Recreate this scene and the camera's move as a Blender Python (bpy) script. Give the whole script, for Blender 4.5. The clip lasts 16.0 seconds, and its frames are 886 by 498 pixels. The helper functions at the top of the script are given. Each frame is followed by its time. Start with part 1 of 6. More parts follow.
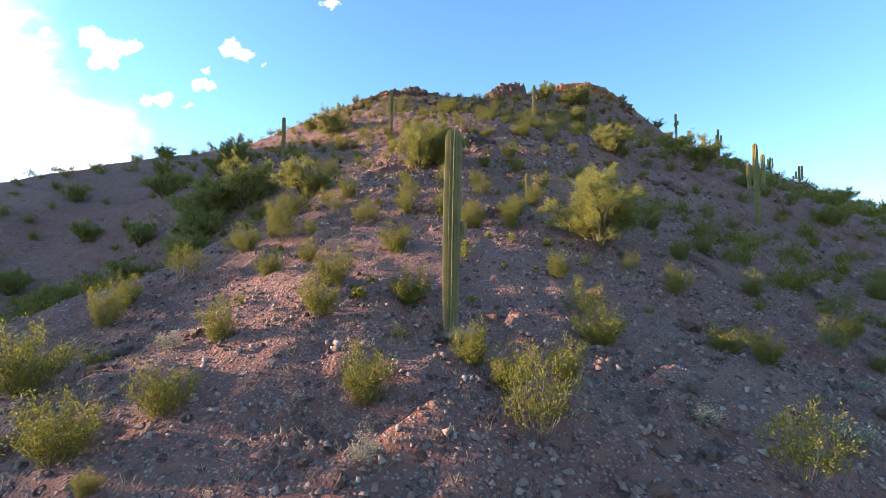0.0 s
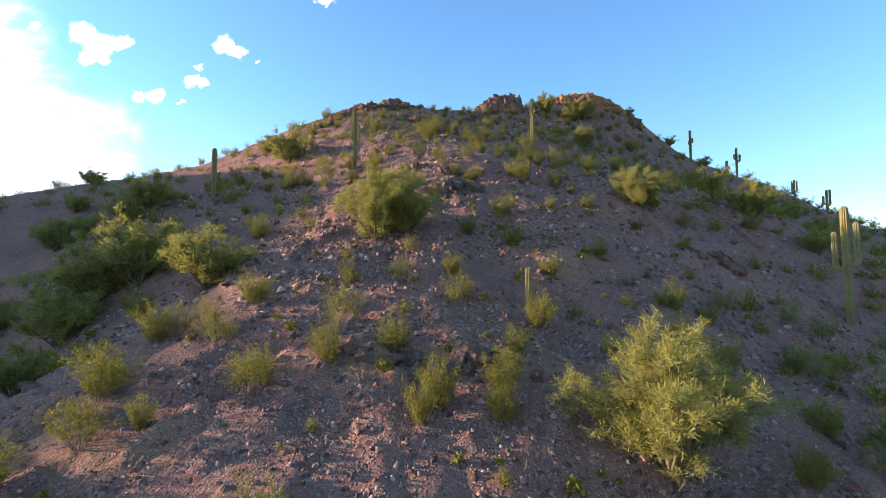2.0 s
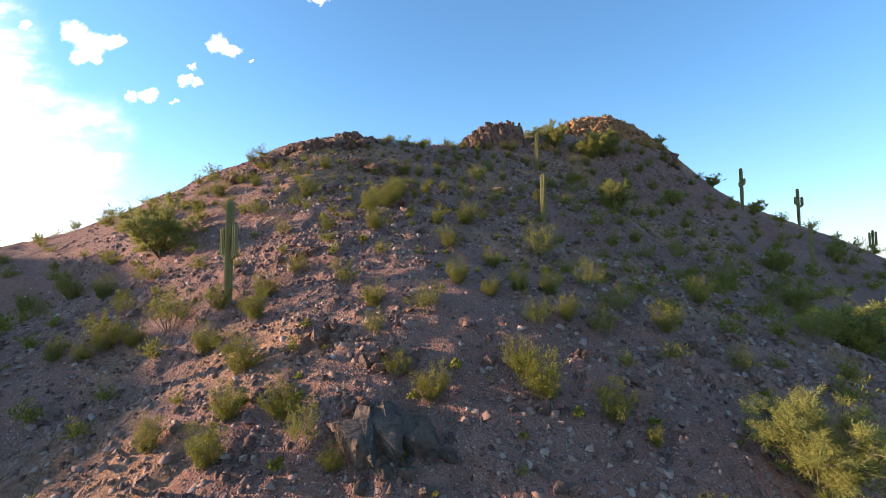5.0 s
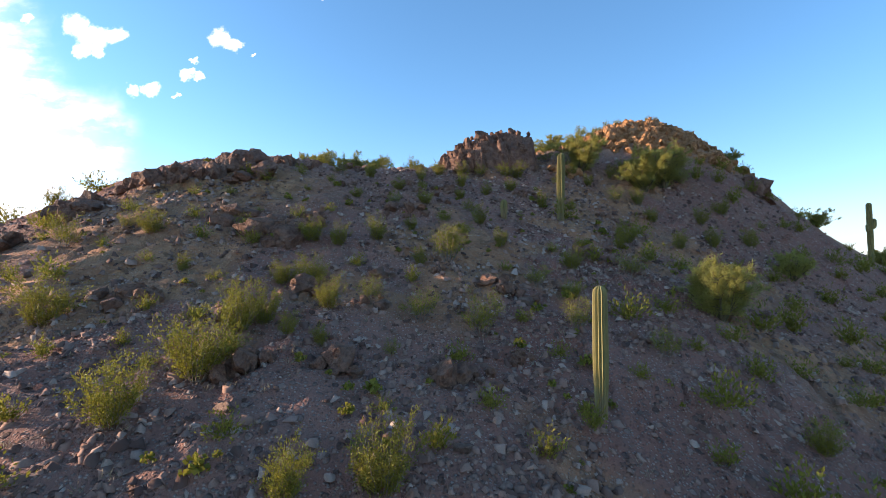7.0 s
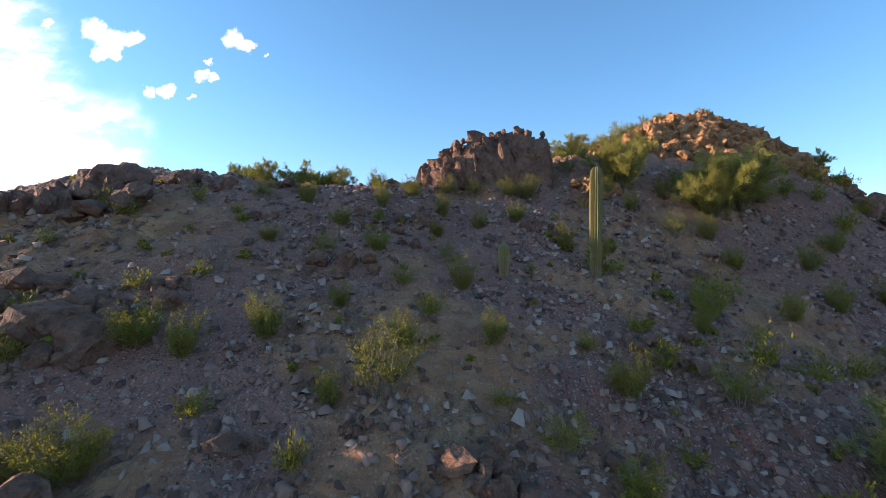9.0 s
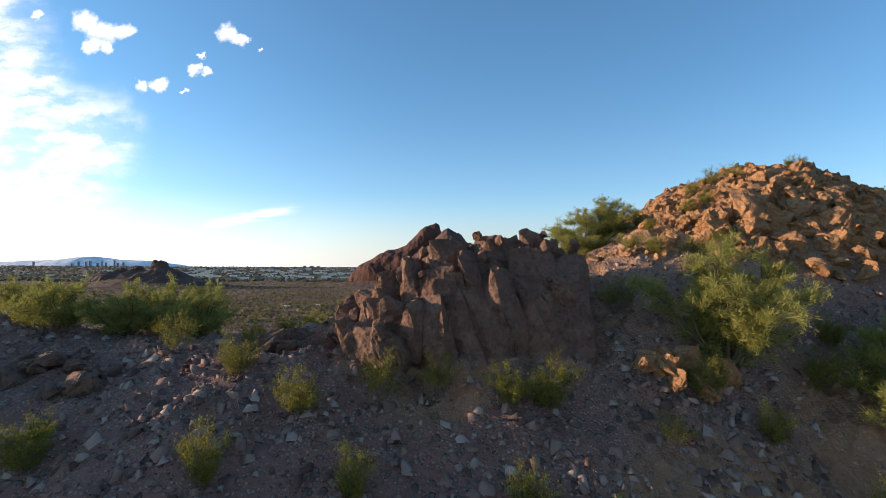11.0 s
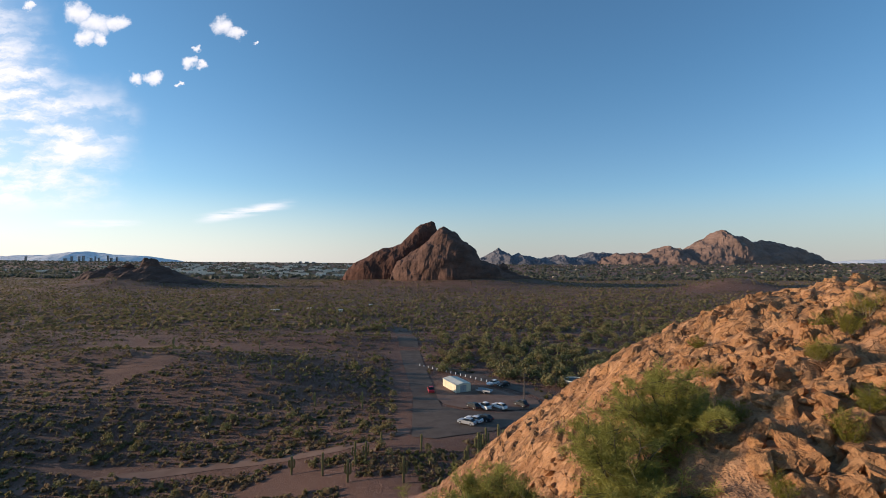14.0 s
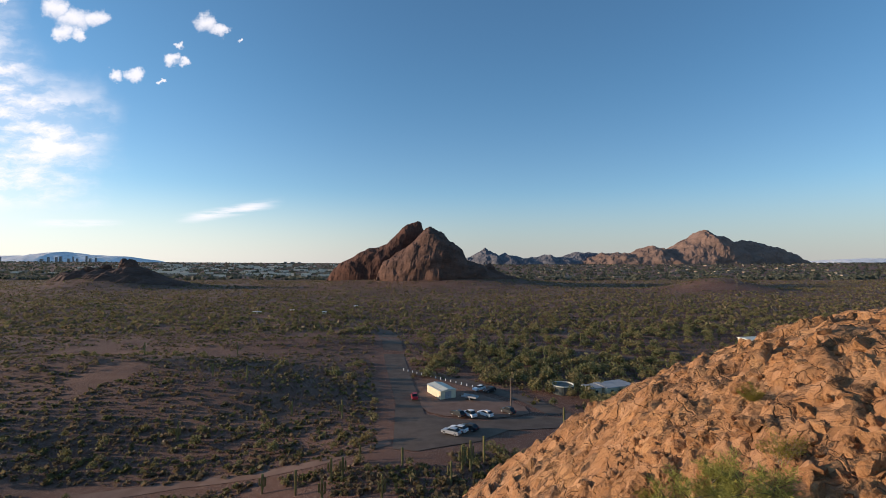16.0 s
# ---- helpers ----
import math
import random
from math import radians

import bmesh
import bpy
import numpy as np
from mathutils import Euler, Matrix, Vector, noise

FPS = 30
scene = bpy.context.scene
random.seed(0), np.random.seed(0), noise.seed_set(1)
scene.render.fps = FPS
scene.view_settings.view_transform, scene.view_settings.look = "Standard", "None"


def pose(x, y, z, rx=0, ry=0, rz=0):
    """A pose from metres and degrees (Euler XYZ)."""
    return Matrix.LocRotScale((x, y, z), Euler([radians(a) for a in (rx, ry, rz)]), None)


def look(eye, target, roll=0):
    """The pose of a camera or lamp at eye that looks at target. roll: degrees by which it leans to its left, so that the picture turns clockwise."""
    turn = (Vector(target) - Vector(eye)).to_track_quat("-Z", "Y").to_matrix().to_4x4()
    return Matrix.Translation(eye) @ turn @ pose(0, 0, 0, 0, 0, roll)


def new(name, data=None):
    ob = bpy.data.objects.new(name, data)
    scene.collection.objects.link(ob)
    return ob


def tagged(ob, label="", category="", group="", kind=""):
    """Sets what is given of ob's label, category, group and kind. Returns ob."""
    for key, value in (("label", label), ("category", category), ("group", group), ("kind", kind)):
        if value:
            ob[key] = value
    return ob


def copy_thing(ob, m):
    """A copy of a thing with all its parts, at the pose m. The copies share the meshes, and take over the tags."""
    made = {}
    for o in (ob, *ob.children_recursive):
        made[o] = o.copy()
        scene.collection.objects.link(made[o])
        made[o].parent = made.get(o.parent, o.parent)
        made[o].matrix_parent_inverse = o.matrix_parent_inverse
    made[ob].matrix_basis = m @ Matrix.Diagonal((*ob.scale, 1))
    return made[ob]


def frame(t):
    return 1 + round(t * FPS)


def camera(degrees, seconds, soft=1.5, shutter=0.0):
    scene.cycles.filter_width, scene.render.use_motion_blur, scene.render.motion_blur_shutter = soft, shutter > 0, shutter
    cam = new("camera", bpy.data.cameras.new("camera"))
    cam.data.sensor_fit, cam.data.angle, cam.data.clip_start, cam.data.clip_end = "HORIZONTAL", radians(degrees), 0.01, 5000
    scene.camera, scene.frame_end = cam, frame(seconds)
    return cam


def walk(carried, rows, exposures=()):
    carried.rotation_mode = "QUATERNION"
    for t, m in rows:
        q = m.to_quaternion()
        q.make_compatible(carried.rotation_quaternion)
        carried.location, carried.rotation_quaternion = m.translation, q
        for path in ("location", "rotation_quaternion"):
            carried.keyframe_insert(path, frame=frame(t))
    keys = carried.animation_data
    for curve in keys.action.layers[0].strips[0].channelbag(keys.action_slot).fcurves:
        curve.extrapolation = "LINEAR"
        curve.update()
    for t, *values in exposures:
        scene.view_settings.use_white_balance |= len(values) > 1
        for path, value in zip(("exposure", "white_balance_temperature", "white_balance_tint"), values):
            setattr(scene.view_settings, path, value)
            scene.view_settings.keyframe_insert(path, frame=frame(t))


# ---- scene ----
cam = camera(90, 16.0, soft=0.6)
PATH = [
    (0.0, (0.00, 0.00, 0.00), (-0.60, 49.87, 3.50), -0.15),
    (0.5, (0.23, 1.53, 1.10), (-0.32, 51.40, 4.60), -0.14),
    (1.0, (0.43, 2.87, 2.22), (-0.54, 52.74, 5.65), -0.33),
    (1.5, (0.68, 4.28, 3.20), (0.13, 54.16, 6.60), -0.13),
    (1.6, (0.94, 6.08, 4.20), (0.62, 55.97, 7.58), -0.08),
    (1.7, (1.19, 7.87, 5.20), (1.14, 57.77, 8.60), -0.02),
    (2.0, (1.33, 8.70, 5.82), (1.40, 58.59, 9.22), 0.03),
    (2.5, (1.56, 10.08, 6.84), (1.79, 59.97, 10.21), 0.14),
    (3.0, (1.79, 11.90, 7.85), (2.19, 61.78, 11.29), 0.04),
    (3.5, (2.06, 13.41, 8.99), (2.54, 63.30, 12.41), 0.13),
    (3.6, (2.11, 13.71, 9.20), (2.60, 63.60, 12.62), 0.10),
    (3.7, (2.38, 16.02, 10.65), (2.90, 65.91, 14.06), 0.05),
    (3.8, (2.66, 18.33, 12.10), (3.22, 68.22, 15.50), 0.00),
    (3.9, (2.93, 20.63, 13.55), (3.53, 70.51, 16.94), -0.07),
    (4.0, (2.99, 20.94, 13.76), (3.59, 70.82, 17.15), -0.08),
    (4.5, (3.26, 22.63, 14.87), (3.83, 72.52, 18.23), -0.12),
    (5.0, (3.55, 24.31, 15.98), (4.10, 74.20, 19.29), -0.25),
    (5.2, (3.71, 24.96, 16.46), (4.14, 74.86, 19.62), -0.22),
    (7.3, (6.81, 44.27, 24.11), (7.10, 94.20, 26.80), 0.05),
    (7.5, (6.98, 45.04, 24.28), (6.70, 94.97, 26.88), 0.02),
    (8.0, (7.43, 46.97, 24.83), (6.57, 96.90, 27.32), -0.17),
    (8.2, (7.66, 47.77, 25.07), (6.52, 97.69, 27.61), -0.23),
    (10.3, (9.04, 59.39, 31.16), (8.47, 109.33, 33.49), 0.06),
    (10.5, (9.21, 60.44, 31.86), (8.67, 110.39, 34.00), 0.15),
    (11.0, (9.62, 63.07, 33.54), (9.19, 113.02, 35.70), -0.00),
    (11.5, (10.08, 65.49, 35.34), (9.58, 115.45, 37.25), 0.14),
    (12.0, (10.41, 67.21, 36.49), (10.05, 117.17, 38.41), 0.06),
    (12.5, (10.75, 69.03, 37.43), (10.49, 119.00, 39.09), 0.44),
    (13.0, (10.95, 70.15, 38.23), (10.70, 120.12, 39.87), 0.24),
    (13.5, (11.08, 71.31, 39.13), (10.94, 121.28, 40.76), 0.30),
    (14.0, (11.19, 72.34, 39.72), (11.17, 122.31, 41.38), 0.20),
    (14.5, (11.45, 73.50, 39.88), (11.56, 123.48, 41.52), 0.26),
    (15.0, (11.65, 74.62, 40.02), (11.85, 124.59, 41.65), 0.23),
    (15.5, (11.80, 75.71, 40.21), (12.12, 125.68, 41.82), 0.17),
    (16.0, (12.07, 77.22, 40.25), (13.52, 127.18, 41.91), 0.09),
]
walk(cam, [(t, look(eye, target, roll)) for t, eye, target, roll in PATH],
     exposures=[(0.0, 1.62, 6450, 24), (1.5, 1.50, 6450, 23), (3.0, 1.36, 6450, 22), (5.0, 1.20, 6450, 21), (8.2, 1.20, 6450, 22), (10.5, 0.72, 6450, 18), (12.0, 0.38, 6450, 17), (16.0, 0.15, 6450, 17)])

# ---- sky and sun ----
SUN_TURN, SUN_RISE = -86.5, 8.2      # degrees from +y towards +x; above the horizon
sun_way = Vector((math.sin(radians(SUN_TURN)) * math.cos(radians(SUN_RISE)),
                  math.cos(radians(SUN_TURN)) * math.cos(radians(SUN_RISE)), math.sin(radians(SUN_RISE))))
sun_data = bpy.data.lights.new("sun", "SUN")
sun_data.energy, sun_data.angle, sun_data.color = 4.7, radians(0.6), (1.0, 0.79, 0.55)
sun = new("sun", sun_data)
sun.matrix_world = look(sun_way * 100, (0, 0, 0))

world = bpy.data.worlds.new("desert_sky")
scene.world = world
world.use_nodes = True


class Nodes:
    """Short hand for building a node tree."""

    def __init__(self, tree):
        self.tree = tree
        tree.nodes.clear()

    def add(self, kind, sets=None, **links):
        n = self.tree.nodes.new(kind)
        for key, value in (sets or {}).items():
            if key == "operation":
                n.operation = value
            elif key == "noise_dimensions":
                n.noise_dimensions = value
            elif key == "interpolation_type":
                n.interpolation_type = value
            elif key == "data_type":
                n.data_type = value
            elif key == "feature":
                n.feature = value
            elif key == "attribute_name":
                n.attribute_name = value
        for key, value in links.items():
            self.put(n, key, value)
        return n

    def put(self, n, key, value):
        name = key.replace("_", " ")
        slot = n.inputs[int(key[1:])] if key[0] == "i" and key[1:].isdigit() else n.inputs[name]
        if isinstance(value, bpy.types.NodeSocket):
            self.tree.links.new(value, slot)
        else:
            slot.default_value = value

    def math(self, op, a, b=0.0, c=0.0):
        return self.add("ShaderNodeMath", {"operation": op}, i0=a, i1=b, i2=c).outputs[0]

    def vmath(self, op, a, b=(0, 0, 0)):
        return self.add("ShaderNodeVectorMath", {"operation": op}, i0=a, i1=b).outputs[0]

    def noise(self, vector, scale, detail=4.0, rough=0.55, dims="3D"):
        n = self.add("ShaderNodeTexNoise", {"noise_dimensions": dims}, Vector=vector, Scale=scale, Detail=detail, Roughness=rough)
        return n.outputs["Fac"]

    def ramp(self, value, low, high, to=(0.0, 1.0)):
        n = self.add("ShaderNodeMapRange", {"interpolation_type": "SMOOTHSTEP"}, Value=value)
        for slot, v in zip(("From Min", "From Max", "To Min", "To Max"), (low, high, *to)):
            n.inputs[slot].default_value = v
        return n.outputs[0]

    def mix(self, fac, a, b):
        n = self.add("ShaderNodeMix", {"data_type": "RGBA"})
        for slot, v in ((0, fac), (6, a), (7, b)):
            if isinstance(v, bpy.types.NodeSocket):
                self.tree.links.new(v, n.inputs[slot])
            else:
                n.inputs[slot].default_value = (*v, 1.0) if slot and len(v) == 3 else v
        return n.outputs[2]


def build_sky():
    n = Nodes(world.node_tree)
    sky = n.add("ShaderNodeTexSky")
    sky.sky_type, sky.sun_disc, sky.altitude = "NISHITA", False, 380.0
    sky.sun_elevation, sky.sun_rotation = radians(SUN_RISE), radians(SUN_TURN)
    sky.air_density, sky.dust_density, sky.ozone_density = 1.0, 0.2, 3.0
    way = n.add("ShaderNodeTexCoord").outputs["Generated"]
    xyz = n.add("ShaderNodeSeparateXYZ", Vector=way)
    ahead = n.math("MAXIMUM", xyz.outputs[1], 0.05)
    u = n.math("DIVIDE", xyz.outputs[0], ahead)
    v = n.math("DIVIDE", xyz.outputs[2], ahead)
    flat = n.add("ShaderNodeCombineXYZ", X=u, Y=v).outputs[0]
    # small cumulus: direction across, direction up, half width, half height
    cumulus = [(-0.842, 0.572, 0.034, 0.030), (-0.800, 0.548, 0.044, 0.030), (-0.755, 0.550, 0.034, 0.024), (-0.823, 0.516, 0.026, 0.022),
               (-0.790, 0.512, 0.020, 0.018), (-0.505, 0.540, 0.032, 0.025), (-0.478, 0.526, 0.022, 0.018), (-0.585, 0.458, 0.018, 0.016),
               (-0.556, 0.455, 0.016, 0.009), (-0.567, 0.487, 0.011, 0.008), (-0.708, 0.421, 0.020, 0.015), (-0.662, 0.422, 0.030, 0.014),
               (-0.606, 0.408, 0.008, 0.005), (-0.429, 0.502, 0.008, 0.004), (-0.276, 0.655, 0.028, 0.013), (-0.955, 0.592, 0.018, 0.010)]
    bent = n.add("ShaderNodeTexNoise", {"noise_dimensions": "3D"}, Vector=flat, Scale=26.0, Detail=6.0, Roughness=0.62).outputs["Color"]
    bent = n.vmath("MULTIPLY", n.vmath("SUBTRACT", bent, (0.5, 0.5, 0.5)), (0.066, 0.054, 0.0))
    fluffy = n.add("ShaderNodeSeparateXYZ", Vector=n.vmath("ADD", flat, bent))
    total, lower = None, None
    for cu, cv, a, b in cumulus:
        du = n.math("DIVIDE", n.math("SUBTRACT", fluffy.outputs[0], cu), a)
        dv = n.math("DIVIDE", n.math("SUBTRACT", fluffy.outputs[1], cv), b)
        r2 = n.math("ADD", n.math("MULTIPLY", du, du), n.math("MULTIPLY", dv, dv))
        m = n.math("MULTIPLY", n.ramp(r2, 1.10, 0.0), 0.9)
        under = n.math("MULTIPLY", n.ramp(dv, 0.1, -0.9), m)
        total = m if total is None else n.math("MAXIMUM", total, m)
        lower = under if lower is None else n.math("MAXIMUM", lower, under)
    # a bank of rippled high cloud towards the sun
    ripple = n.add("ShaderNodeMapping", Vector=n.vmath("ADD", flat, n.vmath("MULTIPLY", bent, (0.8, 0.5, 0.0))))
    ripple.inputs["Scale"].default_value = (3.0, 9.0, 1.0)
    ripple.inputs["Rotation"].default_value = (0, 0, radians(9))
    thin = n.noise(ripple.outputs[0], 2.3, 6.0, 0.58)
    edge = n.math("ADD", u, n.math("MULTIPLY", n.math("SUBTRACT", n.noise(flat, 5.0, 4.0, 0.6), 0.5), 0.30))
    edge = n.math("ADD", edge, n.math("MULTIPLY", n.ramp(v, 0.30, 0.56), 0.22))
    side = n.math("MULTIPLY", n.ramp(edge, -0.65, -0.90), n.ramp(u, -3.0, -1.4))
    low = n.math("MULTIPLY", n.ramp(v, 0.10, 0.17), n.ramp(v, 0.80, 0.50))
    body = n.math("MULTIPLY", n.math("MULTIPLY", n.ramp(thin, 0.38, 0.66, (0.05, 1.0)), side), low)
    veil = n.math("MULTIPLY", n.math("MULTIPLY", n.ramp(edge, -0.62, -1.0), n.ramp(v, 0.02, 0.12)), 0.22)
    streak2 = n.add("ShaderNodeMapping", Vector=flat)
    streak2.inputs["Scale"].default_value = (1.2, 10.0, 1.0)
    streak2.inputs["Rotation"].default_value = (0, 0, radians(-10))
    thread = n.noise(streak2.outputs[0], 6.0, 5.0, 0.6)
    tilt = n.math("SUBTRACT", n.math("SUBTRACT", v, 0.116), n.math("MULTIPLY", n.math("ADD", u, 0.45), 0.18))
    band = n.math("MULTIPLY", n.ramp(n.math("ABSOLUTE", tilt), 0.017, 0.001), n.ramp(n.math("ABSOLUTE", n.math("ADD", u, 0.45)), 0.13, 0.04))
    line = n.math("MULTIPLY", n.math("MULTIPLY", n.ramp(thread, 0.36, 0.60), band), 0.85)
    band = n.math("MULTIPLY", n.ramp(n.math("ABSOLUTE", n.math("SUBTRACT", v, 0.088)), 0.012, 0.001), n.ramp(n.math("ABSOLUTE", n.math("ADD", u, 0.78)), 0.12, 0.03))
    line = n.math("MAXIMUM", line, n.math("MULTIPLY", n.math("MULTIPLY", n.ramp(thread, 0.34, 0.6), band), 0.6))
    front = n.ramp(xyz.outputs[1], 0.05, 0.2)
    cover = n.math("MULTIPLY", n.math("MINIMUM", n.math("ADD", n.math("MAXIMUM", total, n.math("MAXIMUM", body, line)), veil), 1.0), front)
    air = n.vmath("MULTIPLY", sky.outputs[0], n.mix(n.ramp(xyz.outputs[2], 0.10, 0.42), (1.06, 1.11, 1.07), (0.90, 1.12, 1.09)))
    air = n.vmath("MULTIPLY", air, n.mix(n.ramp(xyz.outputs[0], 0.0, 0.75), (1.0, 1.0, 1.0), (0.80, 0.83, 0.85)))
    haze = n.ramp(n.math("ABSOLUTE", xyz.outputs[2]), 0.17, 0.0, (0.0, 0.75))
    glow = n.mix(n.ramp(xyz.outputs[0], 0.2, -0.75), (2.22, 2.32, 2.46), (4.8, 4.9, 4.75))
    air = n.mix(haze, air, glow)
    white = n.mix(n.math("MULTIPLY", lower, 0.75), (5.3, 5.3, 5.3), (3.5, 3.75, 4.1))
    both = n.mix(cover, air, white)
    back = n.add("ShaderNodeBackground", Color=both, Strength=0.18)
    n.add("ShaderNodeOutputWorld", Surface=back.outputs[0])


build_sky()

# ---- the lie of the land ----
HILL = [
    [-17.4, -17.0, -15.7, -13.9, -14.4, -16.3, -16.9, -15.5, -12.6, -9.3],
    [-8.9, -11.1, -11.9, -6.9, -3.6, -10.4, -12.0, -11.0, -9.7, -8.5],
    [-1.1, -3.2, -5.9, -2.7, 4.1, -2.9, -5.2, -5.9, -6.8, -8.2],
    [4.3, 7.3, 8.4, 9.6, 12.9, 10.0, 5.3, 1.3, -3.3, -8.2],
    [6.0, 13.3, 19.0, 22.2, 24.3, 22.6, 16.9, 9.8, 1.1, -8.3],
    [4.5, 12.0, 19.4, 26.1, 30.1, 32.1, 27.0, 16.8, 4.1, -8.4],
    [1.4, 6.8, 13.0, 19.2, 24.3, 29.3, 26.1, 16.2, 4.3, -7.6],
    [-2.1, 1.0, 4.3, 9.3, 14.6, 16.9, 15.1, 9.3, 1.8, -6.2],
    [-5.9, -5.3, -4.7, -1.1, 4.3, 4.2, 2.9, 0.9, -1.6, -4.7],
    [-10.3, -11.8, -12.6, -10.9, -8.1, -8.0, -8.2, -7.2, -5.4, -3.3],
]
KNOLLS = [
    [-5.7, -7.9, 1.8, -0.4, 0.9, -1.9, -0.9, -0.0, -0.3, -0.8],
    [-4.3, 5.8, -2.4, 2.4, 2.5, 3.9, 1.4, -0.9, -0.8, -0.3],
    [-4.1, -5.1, -0.0, 2.7, -0.3, -1.6, -3.2, -2.7, -1.0, 0.0],
    [-0.8, 0.7, 3.3, -0.7, 0.3, -0.3, -2.7, -3.4, -1.8, -0.5],
    [-0.3, 3.6, 5.0, 4.0, 0.3, -1.1, -2.2, -3.5, -1.1, 0.4],
    [0.6, 5.0, 9.7, 3.4, 6.4, 7.5, 8.5, 0.6, 3.0, 3.5],
    [0.6, 0.9, -2.2, -7.9, -4.6, 7.4, 15.8, 6.3, 3.0, 1.6],
    [-0.0, -0.8, -3.2, -5.0, -0.2, 9.4, 6.2, 2.2, 0.6, -0.3],
    [-0.2, -0.8, -2.2, -3.1, -0.5, -0.4, -2.3, -1.4, -0.8, -1.0],
]
MOUNDS = [(25, 86, 5, 0.09), (14.3, 86.0, 2.6, -0.8)]


def hash2(i, j, k=0):
    """A number from 0 to 1 for each cell."""
    h = (i.astype(np.int64) * 374761393 + j.astype(np.int64) * 668265263 + k * 974634777) & 0xFFFFFFFF
    h = ((h ^ (h >> 13)) * 1274126177) & 0xFFFFFFFF
    return ((h ^ (h >> 16)) & 0xFFFFFF) / 16777215.0


def rough(x, y, size, k=0):
    """Smooth value noise, -1 to 1."""
    u, v = x / size, y / size
    i, j = np.floor(u), np.floor(v)
    a, b = u - i, v - j
    a, b = a * a * (3 - 2 * a), b * b * (3 - 2 * b)
    n00, n10, n01, n11 = (hash2(i + p, j + q, k) for p, q in ((0, 0), (1, 0), (0, 1), (1, 1)))
    return ((n00 * (1 - a) + n10 * a) * (1 - b) + (n01 * (1 - a) + n11 * a) * b) * 2 - 1


def facets(x, y, size, k=0, tilt=0.8):
    """Broken blocks: each cell has its own height and tilt. -1 to 1."""
    u, v = x / size, y / size
    i, j = np.floor(u), np.floor(v)
    best, z = np.full(x.shape, 9.0), np.zeros(x.shape)
    for p in (-1, 0, 1):
        for q in (-1, 0, 1):
            ci, cj = i + p, j + q
            cx, cy = ci + hash2(ci, cj, k), cj + hash2(ci, cj, k + 1)
            d = (u - cx) ** 2 + (v - cy) ** 2
            h = (hash2(ci, cj, k + 2) * 2 - 1 + tilt * ((hash2(ci, cj, k + 3) * 2 - 1) * (u - cx) + (hash2(ci, cj, k + 4) * 2 - 1) * (v - cy)))
            near = d < best
            best, z = np.where(near, d, best), np.where(near, h, z)
    return z


def step(a, b, v):
    t = np.clip((v - a) / (b - a), 0, 1)
    return t * t * (3 - 2 * t)


def spline(u):
    return ((1 - u) ** 3 / 6, (3 * u ** 3 - 6 * u * u + 4) / 6, (-3 * u ** 3 + 3 * u * u + 3 * u + 1) / 6, u ** 3 / 6)


def plain(x, y):
    z = -6.0 + 6.4 * step(40, 150, y) - 0.0035 * np.clip(y - 200, 0, 1200)
    far = np.hypot(x, y)
    z = z + 42.0 * step(1300, 6200, far) * 1.35
    amp = step(120, 260, y) * step(3000, 900, far) * (1 - 0.95 * np.exp(-(((x - 18) / 55) ** 2 + ((y - 225) / 75) ** 2) ** 2))
    z = z + amp * (1.5 * rough(x, y, 85, 3) + 0.5 * rough(x, y, 27, 5))
    # low swells west of the road, a red mound and the skirts of the two buttes
    z = z + 7.0 * np.exp(-(((x + 112) / 60) ** 2 + ((y - 236) / 19) ** 2)) + 4.5 * np.exp(-(((x + 48) / 34) ** 2 + ((y - 212) / 15) ** 2)) + 3.5 * np.exp(-(((x + 45) / 60) ** 2 + ((y - 292) / 14) ** 2))
    z = z + 22.0 * np.exp(-(((x - 465) / 75) ** 2 + ((y - 760) / 45) ** 2))
    z = z + 25.0 * np.exp(-(((x - 75) / 140) ** 2 + ((y - 950) / 110) ** 2)) + 9.0 * np.exp(-(((x + 120) / 120) ** 2 + ((y - 980) / 110) ** 2)) + 25.0 * np.exp(-(((x + 520) / 95) ** 2 + ((y - 850) / 85) ** 2))
    return z


def bumps(grid, x, y, x0, y0, gap):
    """A smooth surface over a coarse grid of heights."""
    grid = np.array(grid)
    u, v = (x - x0) / gap - 1, (y - y0) / gap - 1
    i, j = np.floor(u).astype(int), np.floor(v).astype(int)
    bu, bv = spline(u - i), spline(v - j)
    z = np.zeros(x.shape)
    for a in range(4):
        for b in range(4):
            p, q = i + a, j + b
            inside = (p >= 0) & (p < grid.shape[1]) & (q >= 0) & (q < grid.shape[0])
            z = z + bu[a] * bv[b] * np.where(inside, grid[np.clip(q, 0, grid.shape[0] - 1), np.clip(p, 0, grid.shape[1] - 1)], 0.0)
    return z


def hill(x, y):
    z = bumps(HILL, np.clip(x, -59.9, 79.9), np.clip(y, 0.1, 139.9), -80, -20, 20)
    z = z + bumps(KNOLLS, x, y, -30, 30, 10)
    for mx, my, s, h in MOUNDS:
        z = z + h * np.exp(-((x - mx) ** 2 + (y - my) ** 2) / (2 * s * s))
    return z


